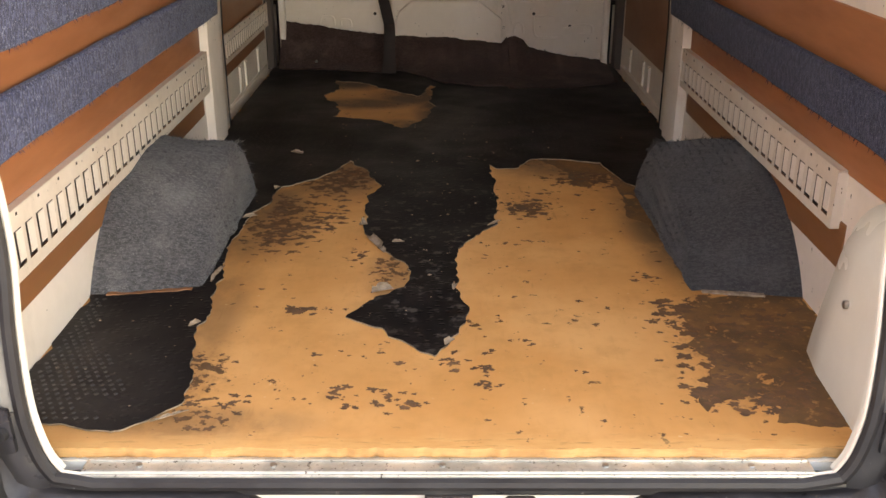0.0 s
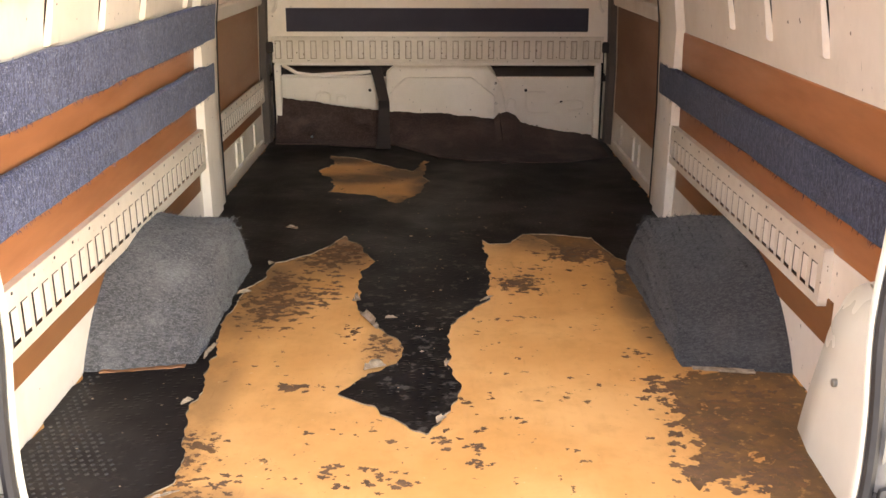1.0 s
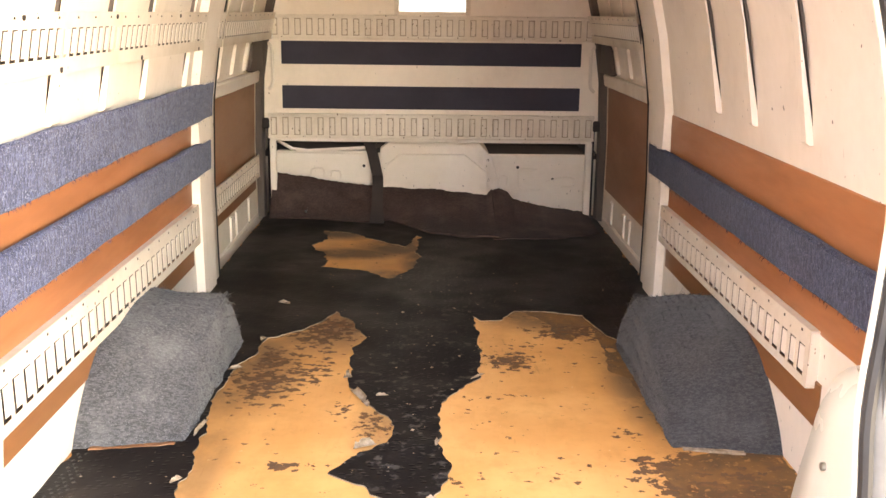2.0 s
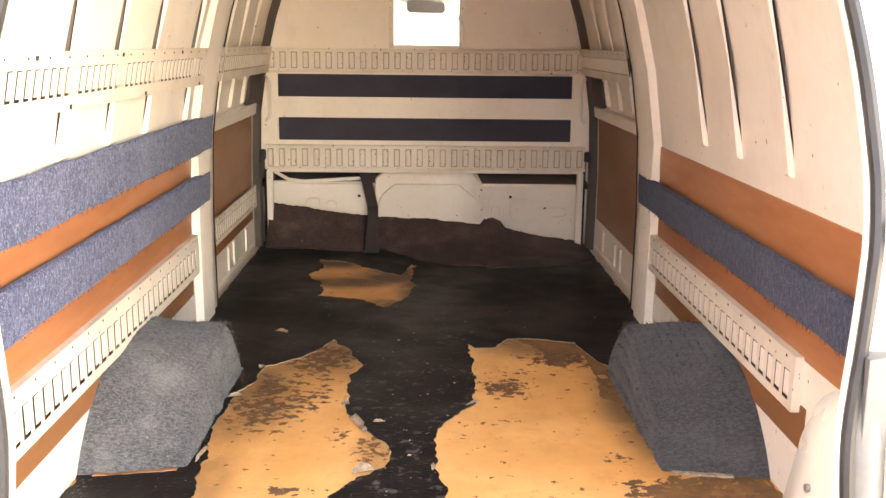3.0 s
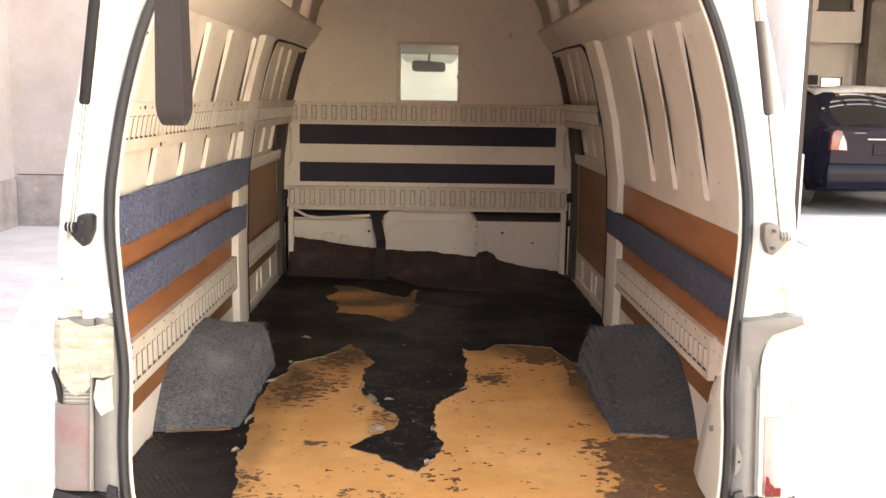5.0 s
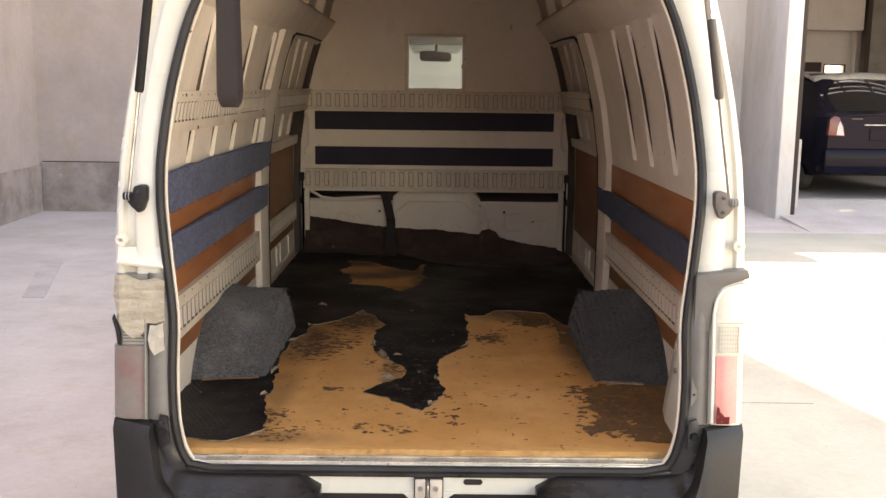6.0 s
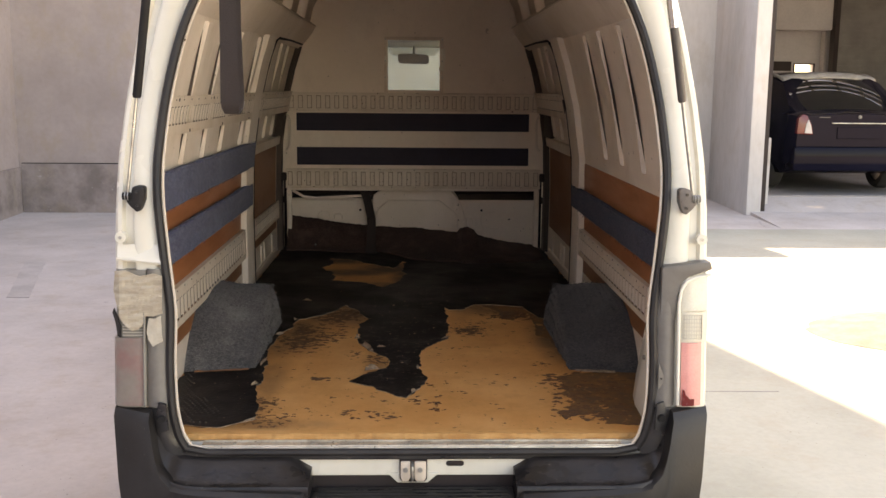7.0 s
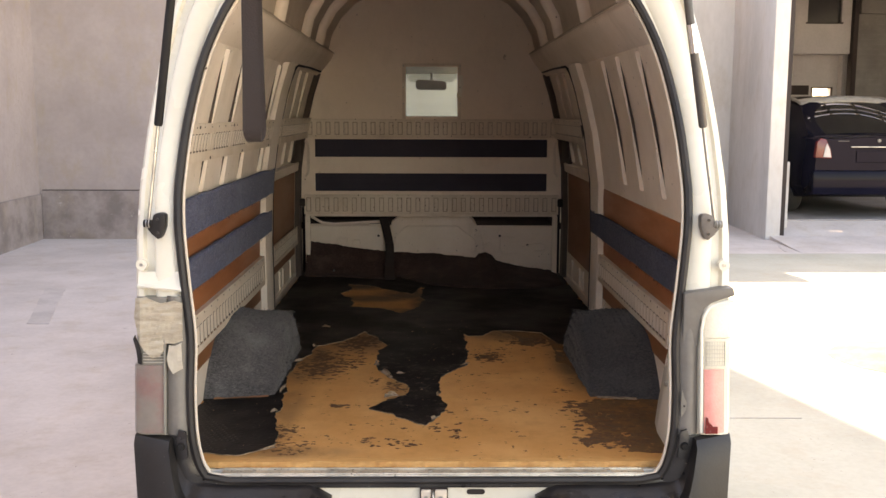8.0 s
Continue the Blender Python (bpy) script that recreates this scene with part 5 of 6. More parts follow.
ob = part("window_pane", boxed(-0.160, 0.160, BY - 0.002, BY + 0.002, 1.612, 1.926), GLASS, bulk, "clear bulkhead window pane")
ob.visible_shadow = False
for k, (x, z, w, h) in enumerate(((0.178, 1.842, 0.016, 0.034), (0.176, 1.786, 0.013, 0.022), (0.172, 1.755, 0.017, 0.014), (-0.172, 1.81, 0.008, 0.020))):
    edge = jagged([(x - w, z - h), (x + w, z - h * 0.8), (x + w * 0.8, z + h), (x - w * 0.7, z + h * 0.9)], 0.004, 0.006, 60 + k)
    bit = sheet(edge, [], 0.006, lambda a, b: 0.0225 + 0.003 * noise.noise((a * 60, b * 60, 2)), 0.0012)
    for v in bit.verts:
        v.co = Vector((v.co.x, BY - v.co.z, v.co.y))
    part("tape_scrap", bit, BODY, bulk, "peeling pale tape on the window frame", True)
for x in (-0.175, 0.175):
    for z in (1.70, 1.80, 1.93):
        part("screw", tube([(x, BY - 0.024, z), (x, BY - 0.018, z)], 0.005, 8), STEEL, bulk)
for z0, z1, w in ((1.490, 1.605, 0.782), (1.012, 1.135, 0.797)):
    rail = part("bulkhead_rail", boxed(-w, w, BY - 0.034, BY - 0.020, z0 + 0.012, z1 - 0.012, 0.003), RAIL, van, "cream pressed steel rail with upright ribs, chipped")
    for za in (z0, z1 - 0.014):
        part("rail_lip", boxed(-w, w, BY - 0.044, BY - 0.013, za, za + 0.014, 0.004), RAIL, rail)
    n = 28
    for k in range(n):
        x = -w + 2 * w * (k + 0.5) / n
        # Darker brown plate, slightly wider than the rib on it.
        part("rib_seat", boxed(x - 0.0150, x + 0.0150, BY - 0.0365, BY - 0.033, z0 + 0.018, z1 - 0.018, 0.001, 1), SEATBROWN, rail)
        face = boxed(x - 0.0105, x + 0.0105, BY - 0.0430, BY - 0.036, z0 + 0.022, z1 - 0.022, 0.003, 1)
        part("rail_rib", face, RAIL, rail)
    # chipped paint with rust on the edges of the ribs and lips
    rng = random.Random(int(z0 * 100))
    bm = bmesh.new()
    for k in range(70):
        if k % 3:
            i = min(n - 1, max(0, int(rng.gauss(n * 0.5, n * 0.20))))
            x, z, y = -w + 2 * w * (i + 0.5) / n + rng.choice((-0.009, 0.009)) + rng.gauss(0, 0.001), rng.uniform(z0 + 0.026, z1 - 0.026), BY - 0.0428
        else:
            x, z, y = rng.uniform(-w + 0.02, w - 0.02), rng.choice((z0 + 0.011, z1 - 0.003)) + rng.gauss(0, 0.001), BY - 0.0442
        r = rng.uniform(0.0015, 0.0045)
        ring = [bm.verts.new((x + 0.55 * r * math.cos(a) * rng.uniform(0.6, 1.3), y, z + r * math.sin(a) * rng.uniform(0.6, 1.4))) for a in steps(0, 2 * math.pi, 7)[:-1]]
        tip = bm.verts.new((x, y - 0.0009, z))
        for u, v in zip(ring, ring[1:] + ring[:1]):
            bm.faces.new((u, v, tip))
    tagged(part("chipped_paint", bm, RUST, rail, "rusty brown paint chips"), kind="stuff")
part("bulkhead_ledge", boxed(-0.79, 0.79, BY - 0.030, BY - 0.012, 0.998, 1.012, 0.004), WHITE, van)
for z0, z1 in ((1.370, 1.480), (1.157, 1.268)):
    part("felt_band", boxed(-0.727, 0.722, BY - 0.016, BY - 0.002, z0, z1, 0.004), NAVY, van, "dark navy felt band")
for s in (-1, 1):
    part("bulkhead_post", boxed(min(s * 0.765, s * 0.795), max(s * 0.765, s * 0.795), BY - 0.020, BY + 0.02, 0.62, 1.0, 0.006), WHITE, van, "cream bulkhead post")
    pts = [(s * 0.79, BY - 0.02, 1.47), (s * 0.775, BY - 0.025, 1.455), (s * 0.768, BY - 0.025, 1.43), (s * 0.768, BY - 0.025, 1.29), (s * 0.775, BY - 0.025, 1.265), (s * 0.79, BY - 0.02, 1.25)]
    part("bulkhead_handle", tube(pts, 0.008, 8), WHITE, van, "cream grab bar")
    x = sorted((s * 0.79, s * 0.825))
    part("post_clip", boxed(x[0], x[1], BY - 0.05, BY - 0.01, 1.06, 1.11, 0.008), DARK, van, "dark clip")

# step panel of the cab floor seen below the bulkhead
SB = 3.50
panel = part("cab_step_panel", boxed(-0.80, 0.80, SB, SB + 0.03, 0.598, 0.925, 0.008), WHITE, van, "cream pressed panel of the cab step")
hump = prism([(-0.262, 0.62), (-0.256, 0.955), (-0.200, 0.997), (0.232, 0.997), (0.282, 0.940), (0.312, 0.895), (0.334, 0.812), (0.338, 0.62)], "y", SB - 0.040, SB + 0.3, 0.012)
part("engine_hump", hump, WHITE, panel, "cream engine cover hump", True)
part("hump_panel", prism([(-0.245, 0.66), (-0.242, 0.81), (-0.222, 0.876), (-0.156, 0.931), (0.167, 0.931), (0.281, 0.842), (0.288, 0.66)], "y", SB - 0.066, SB - 0.03, 0.012), WHITE, panel, "", True)
for x, z in ((0.285, 0.90), (0.29, 0.80), (-0.34, 0.86), (0.44, 0.86), (0.62, 0.80)):
    part("hole_plug", tube([(x, SB - 0.040 if abs(x) < 0.31 else SB - 0.003, z), (x, SB - 0.030 if abs(x) < 0.31 else SB + 0.003, z)], 0.008, 10), DARK, panel)
for pts in ([(-0.615, 0.800), (-0.600, 0.842), (-0.548, 0.843), (-0.540, 0.80)], [(-0.508, 0.80), (-0.505, 0.829), (-0.465, 0.829), (-0.458, 0.795)], [(0.345, 0.76), (0.353, 0.810), (0.384, 0.807), (0.390, 0.765)],
            [(0.540, 0.848), (0.450, 0.850), (0.440, 0.835), (0.445, 0.77), (0.470, 0.745), (0.56, 0.745)], [(0.585, 0.786), (0.66, 0.806), (0.72, 0.804), (0.732, 0.785), (0.722, 0.764), (0.66, 0.762)]):
    part("press_mark", tube(rounded([(x, SB + 0.001, z) for x, z in pts], 4), 0.0055, 6), WHITE, panel, "", True)
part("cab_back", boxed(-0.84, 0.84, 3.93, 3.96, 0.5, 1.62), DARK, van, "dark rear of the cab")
# Deck widened to hide the brightly lit outer skin.
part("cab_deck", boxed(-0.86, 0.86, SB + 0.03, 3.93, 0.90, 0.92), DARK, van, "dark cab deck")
# Added dark boxes block the bright gap at each side.
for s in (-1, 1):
    part("cab_side_blocker", boxed(min(s * 0.80, s * 0.83), max(s * 0.80, s * 0.83), SB + 0.032, 3.925, 0.60, 1.50), DARK, van, "added dark blocker beside the cab step")
part("pipe", tube([(-0.77, SB - 0.01, 0.985), (-0.70, SB - 0.01, 0.945), (-0.62, SB - 0.01, 0.935), (-0.30, SB - 0.01, 0.955)], 0.009, 8), WHITE, van, "cream bent pipe", True)
rows = []
for z in steps(0.63, 1.0, 12):
    x = blend_at([(0.60, -0.262), (0.65, -0.258), (0.80, -0.264), (0.93, -0.291), (1.0, -0.315)], z)
    w = 0.027 + 0.012 * max(0.0, (0.70 - z) / 0.09)
    y = SB - 0.064 - (0.27 * max(0.0, (0.80 - z) / 0.17) ** 0.7 if z < 0.80 else 0.0)
    rows.append([(x - w, y, z), (x + w, y, z)])
part("hump_gap", prism([(-0.262, 0.955), (-0.205, 0.999), (-0.24, 0.999), (-0.30, 0.965)], "y", SB - 0.044, SB - 0.034), DARK, panel, "dark gap beside the hump")
part("rear_strap", thick(loft(rows), 0.006), DARK, van, "dark webbing strip on the step panel")
part("pipe_tray", boxed(-0.775, -0.30, SB - 0.02, SB + 0.02, 0.928, 0.936, 0.003), WHITE, van, "thin cream ledge under the pipe")

# cab mirror seen through the bulkhead window
mir = part("rear_view_mirror", prism([(-0.095, 1.803), (0.09, 1.800), (0.108, 1.815), (0.105, 1.855), (0.085, 1.866), (-0.085, 1.876), (-0.112, 1.868), (-0.112, 1.82)], "y", 4.24, 4.275, 0.008), MIRROR, van, "dark cab mirror", True)
part("mirror_stem", tube([(0.0, 4.275, 1.86), (0.0, 4.34, 1.94)], 0.008, 8), MIRROR, mir)

# ---- loose things in the load bay ----
front = [(x, 0.036 + 0.007 * noise.noise((x * 13, 0, 2)) + 0.004 * noise.noise((x * 60, 0, 5)) + 0.001 * noise.noise((x * 170, 0, 8))) for x in steps(-0.83, 0.83, 320)]
ply = solid("plywood_floor", sheet(front + [(0.83, 3.49), (-0.83, 3.49)], [], 0.4, lambda x, y: FLOOR, 0.019), PLY, "orange plywood floor board, stained with dark glue residue", "floor board")
ply.data.shade_smooth()
ply.data.set_sharp_from_angle(angle=radians(40))
ply.data.materials.append(PLYEDGE)
for f in ply.data.polygons:
    if abs(f.normal.z) < 0.5:
        f.material_index = 1

TEAR = [(-0.826, 0.12), (-0.70, 0.105), (-0.60, 0.085), (-0.535, 0.13), (-0.507, 0.18), (-0.502, 0.275), (-0.524, 0.39), (-0.545, 0.50), (-0.532, 0.60), (-0.545, 0.73), (-0.558, 0.88), (-0.563, 1.03),
        (-0.564, 1.17), (-0.528, 1.32), (-0.51, 1.47), (-0.433, 1.545), (-0.348, 1.68), (-0.315, 1.765), (-0.259, 1.665), (-0.203, 1.50), (-0.231, 1.38), (-0.222, 1.10), (-0.152, 0.925), (-0.096, 0.85),
        (-0.080, 0.79), (-0.094, 0.721), (-0.185, 0.65), (-0.215, 0.56), (-0.122, 0.472), (-0.025, 0.374), (0.010, 0.433), (0.043, 0.528), (0.036, 0.64), (0.024, 0.727), (0.031, 0.925), (0.045, 1.00),
        (0.139, 1.158), (0.153, 1.40), (0.152, 1.72), (0.178, 1.68), (0.236, 1.69), (0.29, 1.78), (0.40, 1.775), (0.518, 1.745), (0.562, 1.56), (0.61, 1.43), (0.826, 1.44), (0.826, 3.48), (-0.826, 3.48)]
GAP = [(-0.50, 3.06), (-0.39, 3.01), (-0.24, 2.87), (-0.12, 2.73), (-0.088, 2.81), (-0.078, 2.95), (-0.052, 2.93), (-0.066, 2.65), (-0.04, 2.55), (-0.053, 2.43), (-0.10, 2.30), (-0.162, 2.19), (-0.244, 2.30),
       (-0.325, 2.33), (-0.435, 2.38), (-0.43, 2.50), (-0.455, 2.61), (-0.502, 2.645), (-0.506, 2.75), (-0.46, 2.92)]


def mat_top(x, y):
    return FLOOR + 0.0040 + 0.0013 * noise.noise((x * 5, y * 5, 3)) + 0.0012 * noise.noise((x * 17, y * 17, 3))


torn = [(min(0.828, max(-0.828, x)), min(3.485, y)) for x, y in jagged(TEAR, 0.008, 0.017, 1)]
mat = solid("floor_mat", sheet(torn, [jagged(GAP, 0.010, 0.022, 2)], 0.05, mat_top, 0.0032), MAT, "torn black vinyl floor mat over the plywood", "floor mat")
mat.data.materials.append(FOAM)
for f in mat.data.polygons:
    if abs(f.normal.z) < 0.5:
        f.material_index = 1

# flakes of dark residue left on the plywood where the mat came off, broad and fine: centre, reach, count
BROAD = [(-0.335, 0.588, 0.035, 0.022, 9), (0.51, 0.58, 0.035, 0.08, 24), (0.55, 0.4, 0.06, 0.12, 50), (0.51, 0.26, 0.05, 0.08, 30), (0.68, 0.52, 0.08, 0.1, 40), (0.66, 0.26, 0.07, 0.09, 26),
        (0.57, 0.2, 0.06, 0.05, 22), (0.23, 1.29, 0.06, 0.06, 30), (0.45, 1.57, 0.07, 0.08, 30), (-0.46, 1.09, 0.06, 0.09, 36), (-0.48, 1.28, 0.05, 0.09, 28), (-0.33, 1.23, 0.06, 0.08, 26),
        (-0.36, 1.45, 0.06, 0.1, 20), (-0.3, 1.62, 0.05, 0.05, 14)]
FINE = [(-0.205, 0.235, 0.03, 0.02, 9), (-0.185, 0.168, 0.02, 0.012, 5), (-0.095, 0.205, 0.055, 0.035, 26), (-0.4, 0.19, 0.022, 0.022, 7), (-0.475, 0.31, 0.035, 0.08, 20),
        (-0.47, 0.15, 0.06, 0.04, 16), (0.08, 0.28, 0.018, 0.08, 20), (0.48, 0.785, 0.035, 0.035, 10), (0.445, 0.565, 0.025, 0.03, 9), (0.7, 0.13, 0.06, 0.02, 12), (0.3, 1.42, 0.08, 0.03, 8),
        (-0.15, 0.82, 0.035, 0.06, 18), (-0.22, 0.95, 0.02, 0.06, 8), (0.0, 0.36, 0.05, 0.02, 8), (0.25, 0.8, 0.3, 0.4, 10), (-0.1, 0.3, 0.45, 0.2, 20), (0.3, 0.3, 0.3, 0.22, 8)]
rng = random.Random(21)
bm = bmesh.new()
for cx, cy, rx, ry, n, size in [(*f, 0.0155) for f in BROAD] + [(*f, 0.0095) for f in FINE]:
    for k in range(n):
        x, y = cx + rng.gauss(0, 0.62) * rx, cy + rng.gauss(0, 0.62) * ry
        if inside((x, y), TEAR) or not 0.06 < y < 1.75:
            continue
        r, seed, lie = size * rng.uniform(0.35, 1.15), rng.uniform(0, 90), rng.gauss(0, 0.35)
        ring = []
        for a in steps(0, 2 * math.pi, 22)[:-1]:
            q = r * max(0.18, 0.75 + 0.9 * noise.noise((math.cos(a) * 1.3, math.sin(a) * 1.3, seed)) + 0.5 * noise.noise((math.cos(a) * 4, math.sin(a) * 4, seed)))
            px, py = q * math.cos(a) * 1.25, q * math.sin(a) * 0.85
            ring.append(bm.verts.new((x + px * math.cos(lie) - py * math.sin(lie), y + px * math.sin(lie) + py * math.cos(lie), FLOOR + 0.0009)))
        top = bm.verts.new((x, y, FLOOR + 0.0014 + 0.0003 * rng.random()))
        for u, v in zip(ring, ring[1:] + ring[:1]):
            bm.faces.new((u, v, top))
solid("residue", bm, RESIDUE, "dark brown flakes of glue residue on the plywood", "residue", "stuff")

# brown glue film left in the corner by the opening and along the far edge of the bare board
CORNER = [(0.60, 0.66), (0.55, 0.61), (0.515, 0.60), (0.53, 0.48), (0.505, 0.42), (0.535, 0.36), (0.505, 0.26), (0.475, 0.21), (0.485, 0.15), (0.53, 0.20), (0.595, 0.24), (0.615, 0.17), (0.60, 0.11), (0.69, 0.105), (0.79, 0.11), (0.828, 0.12), (0.828, 0.68), (0.70, 0.69)]
FAREDGE = [(0.30, 1.81), (0.363, 1.71), (0.40, 1.64), (0.395, 1.51), (0.455, 1.495), (0.469, 1.62), (0.53, 1.64), (0.53, 1.50), (0.52, 1.24), (0.55, 1.16), (0.59, 1.00), (0.63, 1.00), (0.63, 1.46), (0.57, 1.60), (0.53, 1.78), (0.40, 1.82)]
for k, (edge, worn) in enumerate(((CORNER, ((0.575, 0.50, 0.014), (0.625, 0.28, 0.016))), (FAREDGE, ((0.56, 1.40, 0.016),)))):
    holes = [jagged([(x + r * math.cos(a), y + 1.6 * r * math.sin(a)) for a in steps(0, 2 * math.pi, 8)[:-1]], 0.006, 0.011, 40 + j) for j, (x, y, r) in enumerate(worn)]
    solid("glue_film", sheet(jagged(edge, 0.006, 0.020, 31 + k), holes, 0.08, lambda x, y: FLOOR + 0.00065, 0.0005), FILM, "dark brown film of old glue on the plywood", "glue film", group="glue films on the plywood")

# embossed studs, worn grey, on the piece of mat beside the opening
bm = bmesh.new()
rng = random.Random(5)
for i in range(17):
    for j in range(33):
        x, y = -0.805 + 0.0185 * (i + 0.5 * (j % 2)), 0.128 + 0.0172 * j
        if not inside((x - 0.012, y), TEAR) or not inside((x + 0.012, y), TEAR) or not inside((x, y - 0.012), TEAR) or y > 0.66:
            continue
        if (x + 0.70) / 0.16 + (y - 0.20) / 0.42 + 0.8 * noise.noise((x * 9, y * 9, 7)) > 0.45:
            continue
        r, z = 0.0068 * rng.uniform(0.85, 1.1), mat_top(x, y)
        low = [bm.verts.new((x + r * px, y + r * py, z - 0.0006)) for px, py in ((1, 0), (0, 1), (-1, 0), (0, -1))]
        high = [bm.verts.new((x + 0.5 * r * px, y + 0.5 * r * py, z + 0.0017)) for px, py in ((1, 0), (0, 1), (-1, 0), (0, -1))]
        for a in range(4):
            bm.faces.new((low[a], low[(a + 1) % 4], high[(a + 1) % 4], high[a]))
        bm.faces.new(high)
tagged(part("embossing", bm, STUDGREY, mat, "worn grey embossed studs"), kind="stuff")

# curled scraps of the mat's backing along the tear: centre, size, lift, turn
SCRAPS = ((-0.187, 0.985, 0.060, 0.009, 0.017, -1.12), (-0.150, 0.688, 0.028, 0.009, 0.016, 0.45), (-0.228, 1.135, 0.012, 0.012, 0.016, 0.2), (-0.126, 1.005, 0.016, 0.005, 0.005, 0.1), (-0.556, 0.79, 0.050, 0.004, 0.009, 1.45),
          (-0.552, 1.20, 0.022, 0.005, 0.008, 0.5), (-0.511, 1.85, 0.024, 0.007, 0.008, -0.5), (0.022, 0.712, 0.016, 0.005, 0.009, 1.3), (0.006, 0.425, 0.016, 0.006, 0.009, 0.9), (-0.547, 0.510, 0.016, 0.004, 0.009, 0.9),
          (-0.505, 0.130, 0.036, 0.003, 0.004, 0.6), (-0.515, 1.46, 0.014, 0.005, 0.009, 1.1), (0.136, 1.15, 0.028, 0.003, 0.004, 0.8))
for i, (x, y, sx, sy, h, turn) in enumerate(SCRAPS):
    rows = []
    for u in steps(-1, 1, 28):
        reach = (1 - 0.85 * abs(u) ** 2.2) * (0.85 + 0.75 * noise.noise((u * 2.4, i * 5.3, 0.5)) + 0.35 * noise.noise((u * 9.0, i * 3.1, 2.5)))
        row = []
        for v in steps(0, 1, 8):
            a = v * 2.5 * max(0.10, reach)
            px = u * sx * (1 + 0.12 * noise.noise((v * 3, i, 4))) + 0.002 * noise.noise((u * 8, v * 6, i + 9))
            py = 1.5 * sy * math.sin(a) + 0.0015 * noise.noise((u * 9, v * 5, i)) + 0.25 * sx * 0.3 * noise.noise((u * 1.7, i, 6))
            z = h * (1 - math.cos(a)) * 0.62
            row.append((x + px * math.cos(turn) - py * math.sin(turn), y + px * math.sin(turn) + py * math.cos(turn), FLOOR + 0.0085 + max(0.0, z)))
        rows.append(row + [(p[0], p[1], p[2] - 0.0014) for p in row[::-1]])
    solid("mat_scrap", loft(rows, True, True), FLEECE, "curled torn scrap of pale mat backing", "scrap", group="torn scraps on the van floor", smooth=True)

# pale crumbs of the backing on the mat
rng = random.Random(11)
bm = bmesh.new()
for k in range(240):
    x, y = rng.gauss(-0.02, 0.22), rng.uniform(0.45, 2.3)
    if rng.random() < 0.06:
        x, y = rng.uniform(-0.80, -0.56), rng.uniform(0.15, 0.66)
    if not inside((x, y), TEAR) or abs(x) > 0.80:
        continue
    r, z = rng.uniform(0.0012, 0.0042) * (1.0 if rng.random() < 0.85 else 1.8), mat_top(x, y)
    tri = [bm.verts.new((x + r * math.cos(a) * rng.uniform(0.6, 1.3), y + r * math.sin(a) * rng.uniform(0.6, 1.3), z - 0.0003)) for a in (0.3, 1.9, 3.4, 4.9)]
    top = bm.verts.new((x, y, z + r * 0.5))
    for i in range(4):
        bm.faces.new((tri[i], tri[(i + 1) % 4], top))
solid("crumbs", bm, FLEECE, "pale crumbs of torn backing strewn over the mat", "crumbs", "stuff")

# brown underlay pushed against the cab step, in three overlapping pieces
UNDER_TOP = [(-0.80, 0.832), (-0.70, 0.818), (-0.50, 0.788), (-0.29, 0.763), (0.0, 0.750), (0.21, 0.728), (0.284, 0.720), (0.305, 0.752), (0.345, 0.765), (0.385, 0.748), (0.415, 0.712), (0.53, 0.680), (0.64, 0.666), (0.80, 0.642)]
UNDER_FOOT = [(-0.8, 3.30), (-0.55, 3.25), (-0.30, 3.21), (-0.21, 3.27), (-0.09, 3.12), (0.0, 2.98), (0.14, 2.92), (0.35, 2.91), (0.58, 2.92), (0.8, 3.05)]
for k, (xa, xb, proud, tag) in enumerate(((-0.79, -0.285, 0.0, "crumpled brown-grey underlay piece with a bright stud"), (-0.30, 0.31, 0.006, "sagging brown-grey underlay piece under the engine hump"),
                                          (0.285, 0.79, 0.016, "folded dark brown underlay piece with a ragged top corner"))):
    rows = []
    for x in steps(xa, xb, 44):
        top = blend_at(UNDER_TOP, x) + 0.006 * noise.noise((x * 14, k, 0)) + 0.005 * noise.noise((x * 45, k, 0))
        bulge = 0.05 + 0.03 * noise.noise((x * 2.2, 3, k))
        foot = blend_at(UNDER_FOOT, x) + 0.02 * noise.noise((x * 4.0, 8, 1)) - proud
        row = []
        for v in steps(0, 1, 16):
            z = FLOOR + 0.008 + (top - FLOOR - 0.008) * v
            y = foot + (SB - 0.058 - foot) * v ** 0.45 - bulge * 0.5 * math.sin(math.pi * v) + 0.022 * noise.noise((x * 7, z * 12, 2 + k)) + 0.010 * noise.noise((x * 20, z * 26, 6 + k)) - proud * 0.5
            row.append((x, min(y, SB - 0.055 - proud * 0.3), z))
        rows.append(row)
    solid("underlay", thick(loft(rows), 0.008), UMBER, tag, "underlay", group="underlay against the cab step", smooth=True)
part("rear_stud", tube([(-0.60, 3.20, 0.682), (-0.60, 3.30, 0.682)], 0.007, 8), CHROME, van, "small bright stud")

# strap that hangs from the tailgate
cx, cy = -0.352, -0.86
rows, way = [], []
for u in steps(0, 1, 24):
    way.append((cy - 0.006 - 0.022 * math.sin(u * 1.5), 2.66 - 1.035 * u))
for a in steps(0, math.pi, 12)[1:-1]:
    way.append((cy - 0.028 * math.cos(a), 1.625 - 0.030 * math.sin(a)))
for u in steps(1, 0, 24):
    way.append((cy + 0.006 + 0.022 * math.sin(u * 1.5), 2.66 - 1.035 * u))
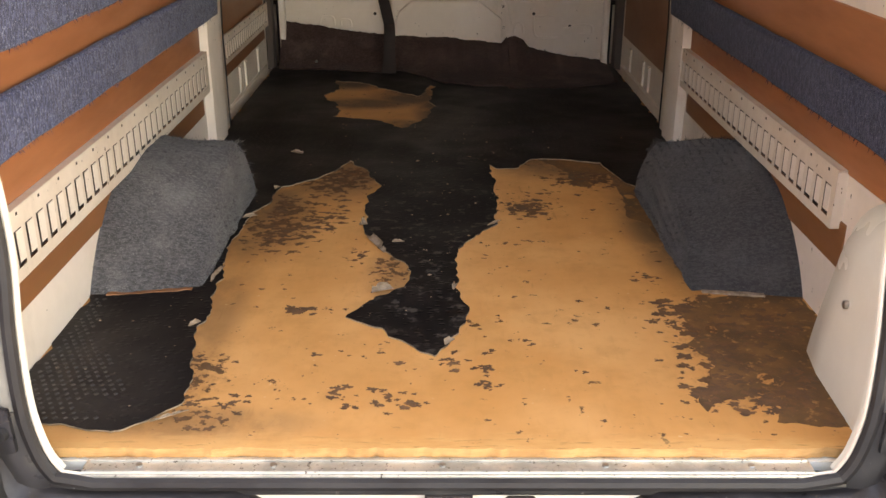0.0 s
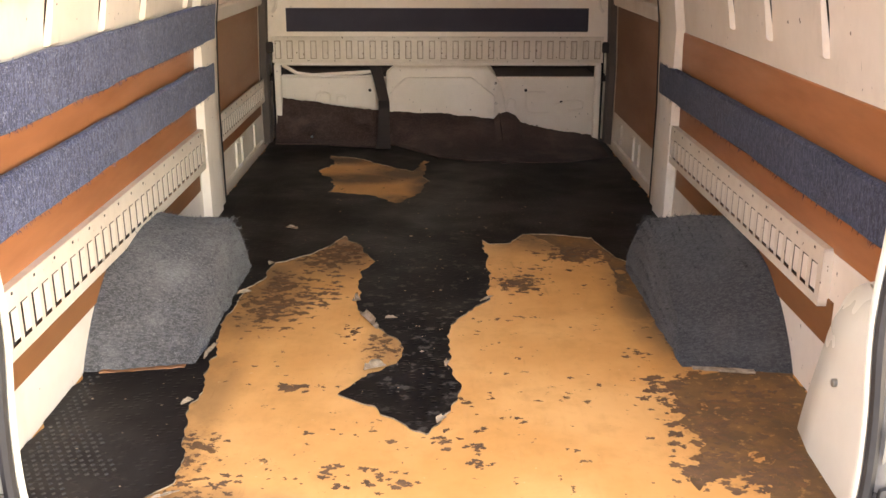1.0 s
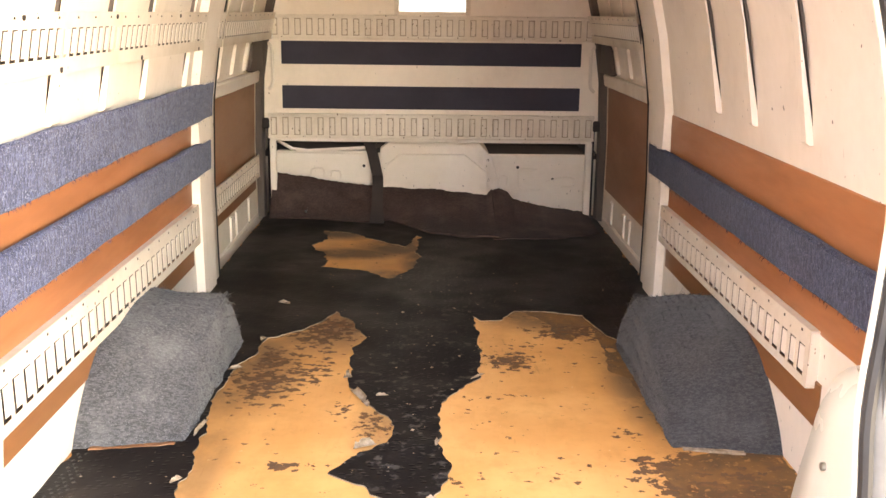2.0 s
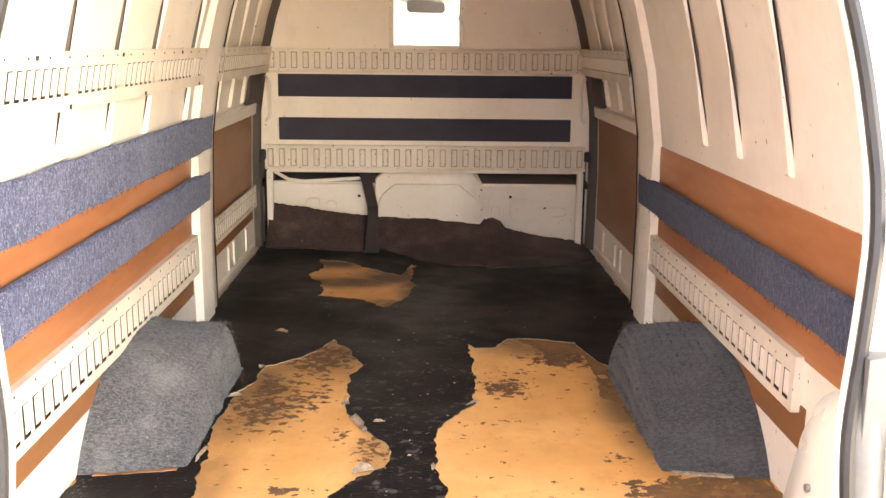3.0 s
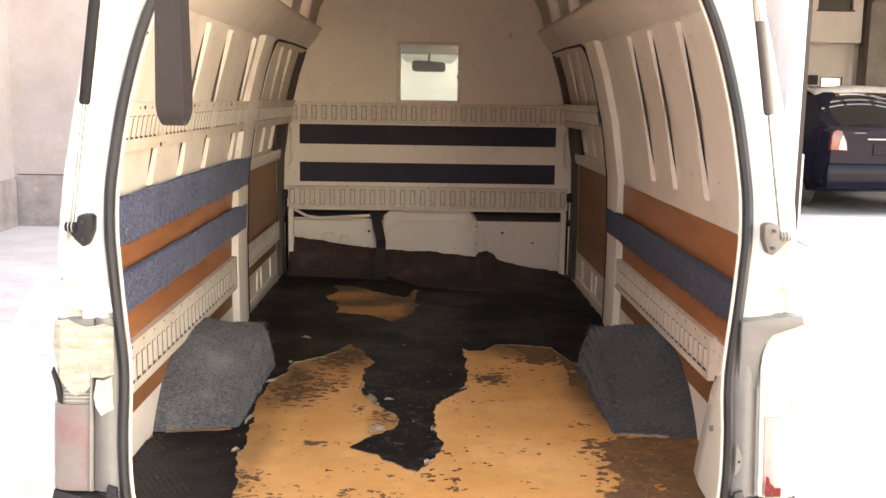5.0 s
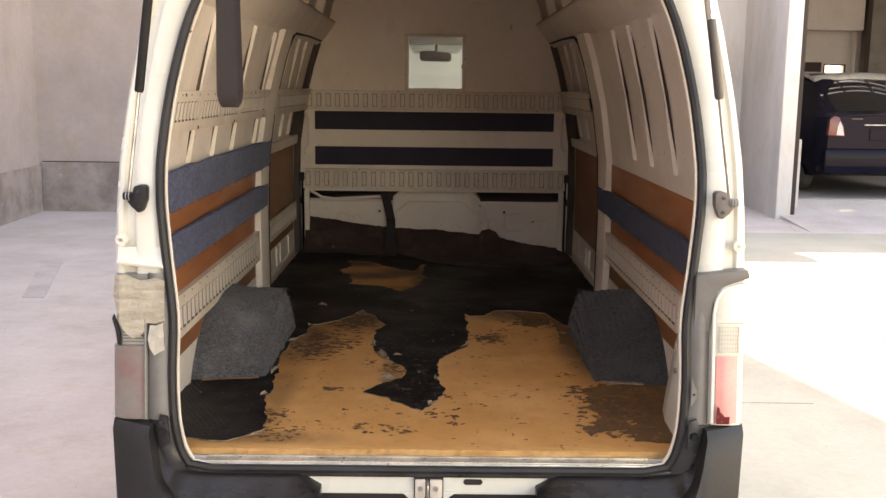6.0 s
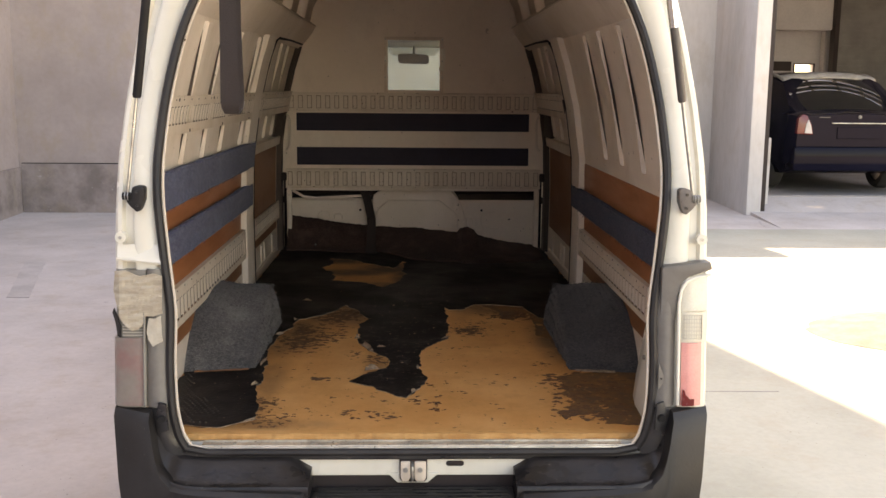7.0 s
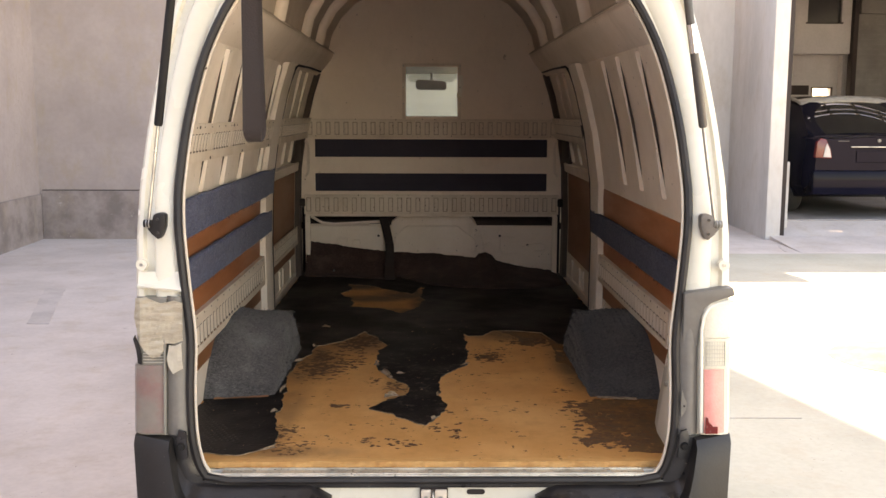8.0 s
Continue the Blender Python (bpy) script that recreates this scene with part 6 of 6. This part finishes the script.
for y, z in way:
    w = (0.0148 + 0.0025 * math.exp(-((z - 1.62) / 0.1) ** 2)) * (1.0 - 0.22 * max(0.0, (1.622 - z) / 0.027) ** 2)
    rows.append([(cx - w, y - 0.003, z), (cx, y, z), (cx + w, y + 0.003, z)])
solid("pull_strap", thick(loft(rows), 0.003), STRAP, "dark grey-brown webbing pull strap hanging from the tailgate", "strap", smooth=True)

# ---- parked car in the garage bay ----
CX, CY = 5.73, 9.78
car = thing("parked_car", (CX, CY + 2.2, BAY), "dark navy saloon car parked in the garage bay, seen from behind", "car")
SECT = [  # y from the tail, half width, sill, shoulder height, roof half width, roof height
    (0.00, 0.80, 0.42, 0.98, 0.70, 1.02), (0.10, 0.86, 0.30, 1.02, 0.72, 1.05), (0.45, 0.88, 0.24, 1.02, 0.72, 1.07), (0.95, 0.89, 0.22, 1.00, 0.64, 1.49), (1.4, 0.89, 0.22, 0.98, 0.64, 1.57),
    (2.3, 0.89, 0.22, 0.96, 0.62, 1.58), (3.0, 0.89, 0.22, 0.95, 0.58, 1.42), (3.7, 0.88, 0.22, 0.93, 0.66, 0.98), (4.4, 0.83, 0.26, 0.80, 0.62, 0.82), (4.55, 0.74, 0.36, 0.70, 0.56, 0.72)]
rows = []
for y, w, sill_z, sh, rw, rz in SECT:
    pts = [(w * 0.92, sill_z), (w, sill_z + 0.16), (w, (sill_z + sh) / 2), (w * 0.97, sh), (rw + (w * 0.97 - rw) * 0.12, rz - (rz - sh) * 0.12), (rw * 0.85, rz - 0.005), (0, rz + 0.02)]
    half = [(CX + x, CY + y, BAY + z) for x, z in pts]
    rows.append(half + [(CX - (x - CX), yy, z) for x, yy, z in half[::-1][1:]])
part("car_body", loft(rows, True, True), CARPAINT, car, "glossy dark navy bodywork", True)
rows = []
for v in steps(0, 1, 8):
    w, y, z = 0.71 - 0.10 * v, CY + 0.40 + 0.52 * v, BAY + 1.075 + 0.415 * v + 0.035 * math.sin(math.pi * v)
    rows.append([(CX + w * u, y + 0.10 * u * u, z - 0.045 * u * u + 0.012) for u in steps(-1, 1, 14)])
part("rear_window", thick(loft(rows), 0.004), CARGLASS, car, "dark rear window reflecting the ceiling slits", True)
rows = []
for dy, dz in ((-0.035, -0.010), (-0.045, 0.012), (-0.02, 0.045), (0.06, 0.075), (0.20, 0.090)):
    rows.append([(CX + 0.63 * u, CY + 0.94 + 0.10 * u * u + dy, BAY + 1.495 - 0.055 * u * u + dz) for u in steps(-1, 1, 14)])
part("roof_edge", thick(loft(rows), 0.008), ROOFPALE, car, "pale rear edge of the roof", True)
for s in (-1, 1):
    pts = [(CX + s * 0.63, CY + 1.02, BAY + 1.470), (CX + s * 0.645, CY + 1.4, BAY + 1.545), (CX + s * 0.635, CY + 2.3, BAY + 1.555), (CX + s * 0.60, CY + 2.9, BAY + 1.44)]
    part("roof_strip", tube(rounded(pts, 4), 0.024, 8), ROOFPALE, car, "pale strip along the roof", True)
for s in (-1, 1):
    lampc = part("tail_light", prism([(CX + s * 0.815, BAY + 0.78), (CX + s * 0.60, BAY + 0.77), (CX + s * 0.625, BAY + 0.90), (CX + s * 0.69, BAY + 1.02), (CX + s * 0.75, BAY + 1.03), (CX + s * 0.80, BAY + 0.98)], "y", CY - 0.03, CY + 0.25, 0.012), CARRED, car, "red and white tail light", True)
    part("reversing_light", prism([(CX + s * 0.715, BAY + 0.79), (CX + s * 0.615, BAY + 0.785), (CX + s * 0.635, BAY + 0.88), (CX + s * 0.675, BAY + 0.965), (CX + s * 0.70, BAY + 0.90)], "y", CY - 0.040, CY - 0.028, 0.004), WHITELENS, lampc, "white reversing light")
part("chrome_bar", boxed(CX - 0.36, CX + 0.36, CY - 0.03, CY + 0.02, BAY + 0.912, BAY + 0.925, 0.004), STEEL, car, "chrome trim bar")
part("emblem", tube([(CX, CY - 0.025, BAY + 1.0), (CX, CY + 0.02, BAY + 1.0)], 0.022, 16), PALETRIM, car, "round chrome emblem")
part("plate_recess", boxed(CX - 0.28, CX + 0.28, CY - 0.015, CY + 0.02, BAY + 0.72, BAY + 0.87, 0.006), CARPAINT, car, "dark plate recess")
part("badge", boxed(CX - 0.52, CX - 0.38, CY - 0.006, CY + 0.02, BAY + 0.988, BAY + 0.996), MIDTRIM, car, "small chrome badge bar")
part("rear_bumper", boxed(CX - 0.84, CX + 0.84, CY - 0.05, CY + 0.30, BAY + 0.30, BAY + 0.62, 0.05), CARPAINT, car, "dark navy bumper", True)
for s in (-1, 1):
    for wy in (0.95, 3.6):
        c = Vector((CX + s * 0.79, CY + wy, BAY + 0.31))
        prof = [(0.20, -0.09), (0.29, -0.10), (0.31, -0.06), (0.31, 0.06), (0.29, 0.10), (0.20, 0.09)]
        w = part("wheel", loft([[c + Vector((o, math.cos(a) * r, math.sin(a) * r)) for r, o in prof] for a in [2 * math.pi * k / 24 for k in range(25)]], True), TYRE, car, "black tyre", True)
        part("rim", loft([[c + Vector((o, math.cos(a) * r, math.sin(a) * r)) for r, o in ((0.205, -0.07), (0.05, -0.04), (0.05, 0.04), (0.205, 0.07))] for a in [2 * math.pi * k / 16 for k in range(17)]], True), STEEL, w, "steel rim")

# steel edge of the bay door
solid("gate_edge", boxed(4.245, 4.295, 9.02, 9.10, ground_z(9), 3.02, 0.004), DARK, "dark steel guide of the garage door", "door guide", "structure")
solid("gate_stop", boxed(4.37, 4.43, 9.3, 9.36, 0.2, 1.05, 0.01), PILLAR, "short grey post beside the door guide", "post", "structure")
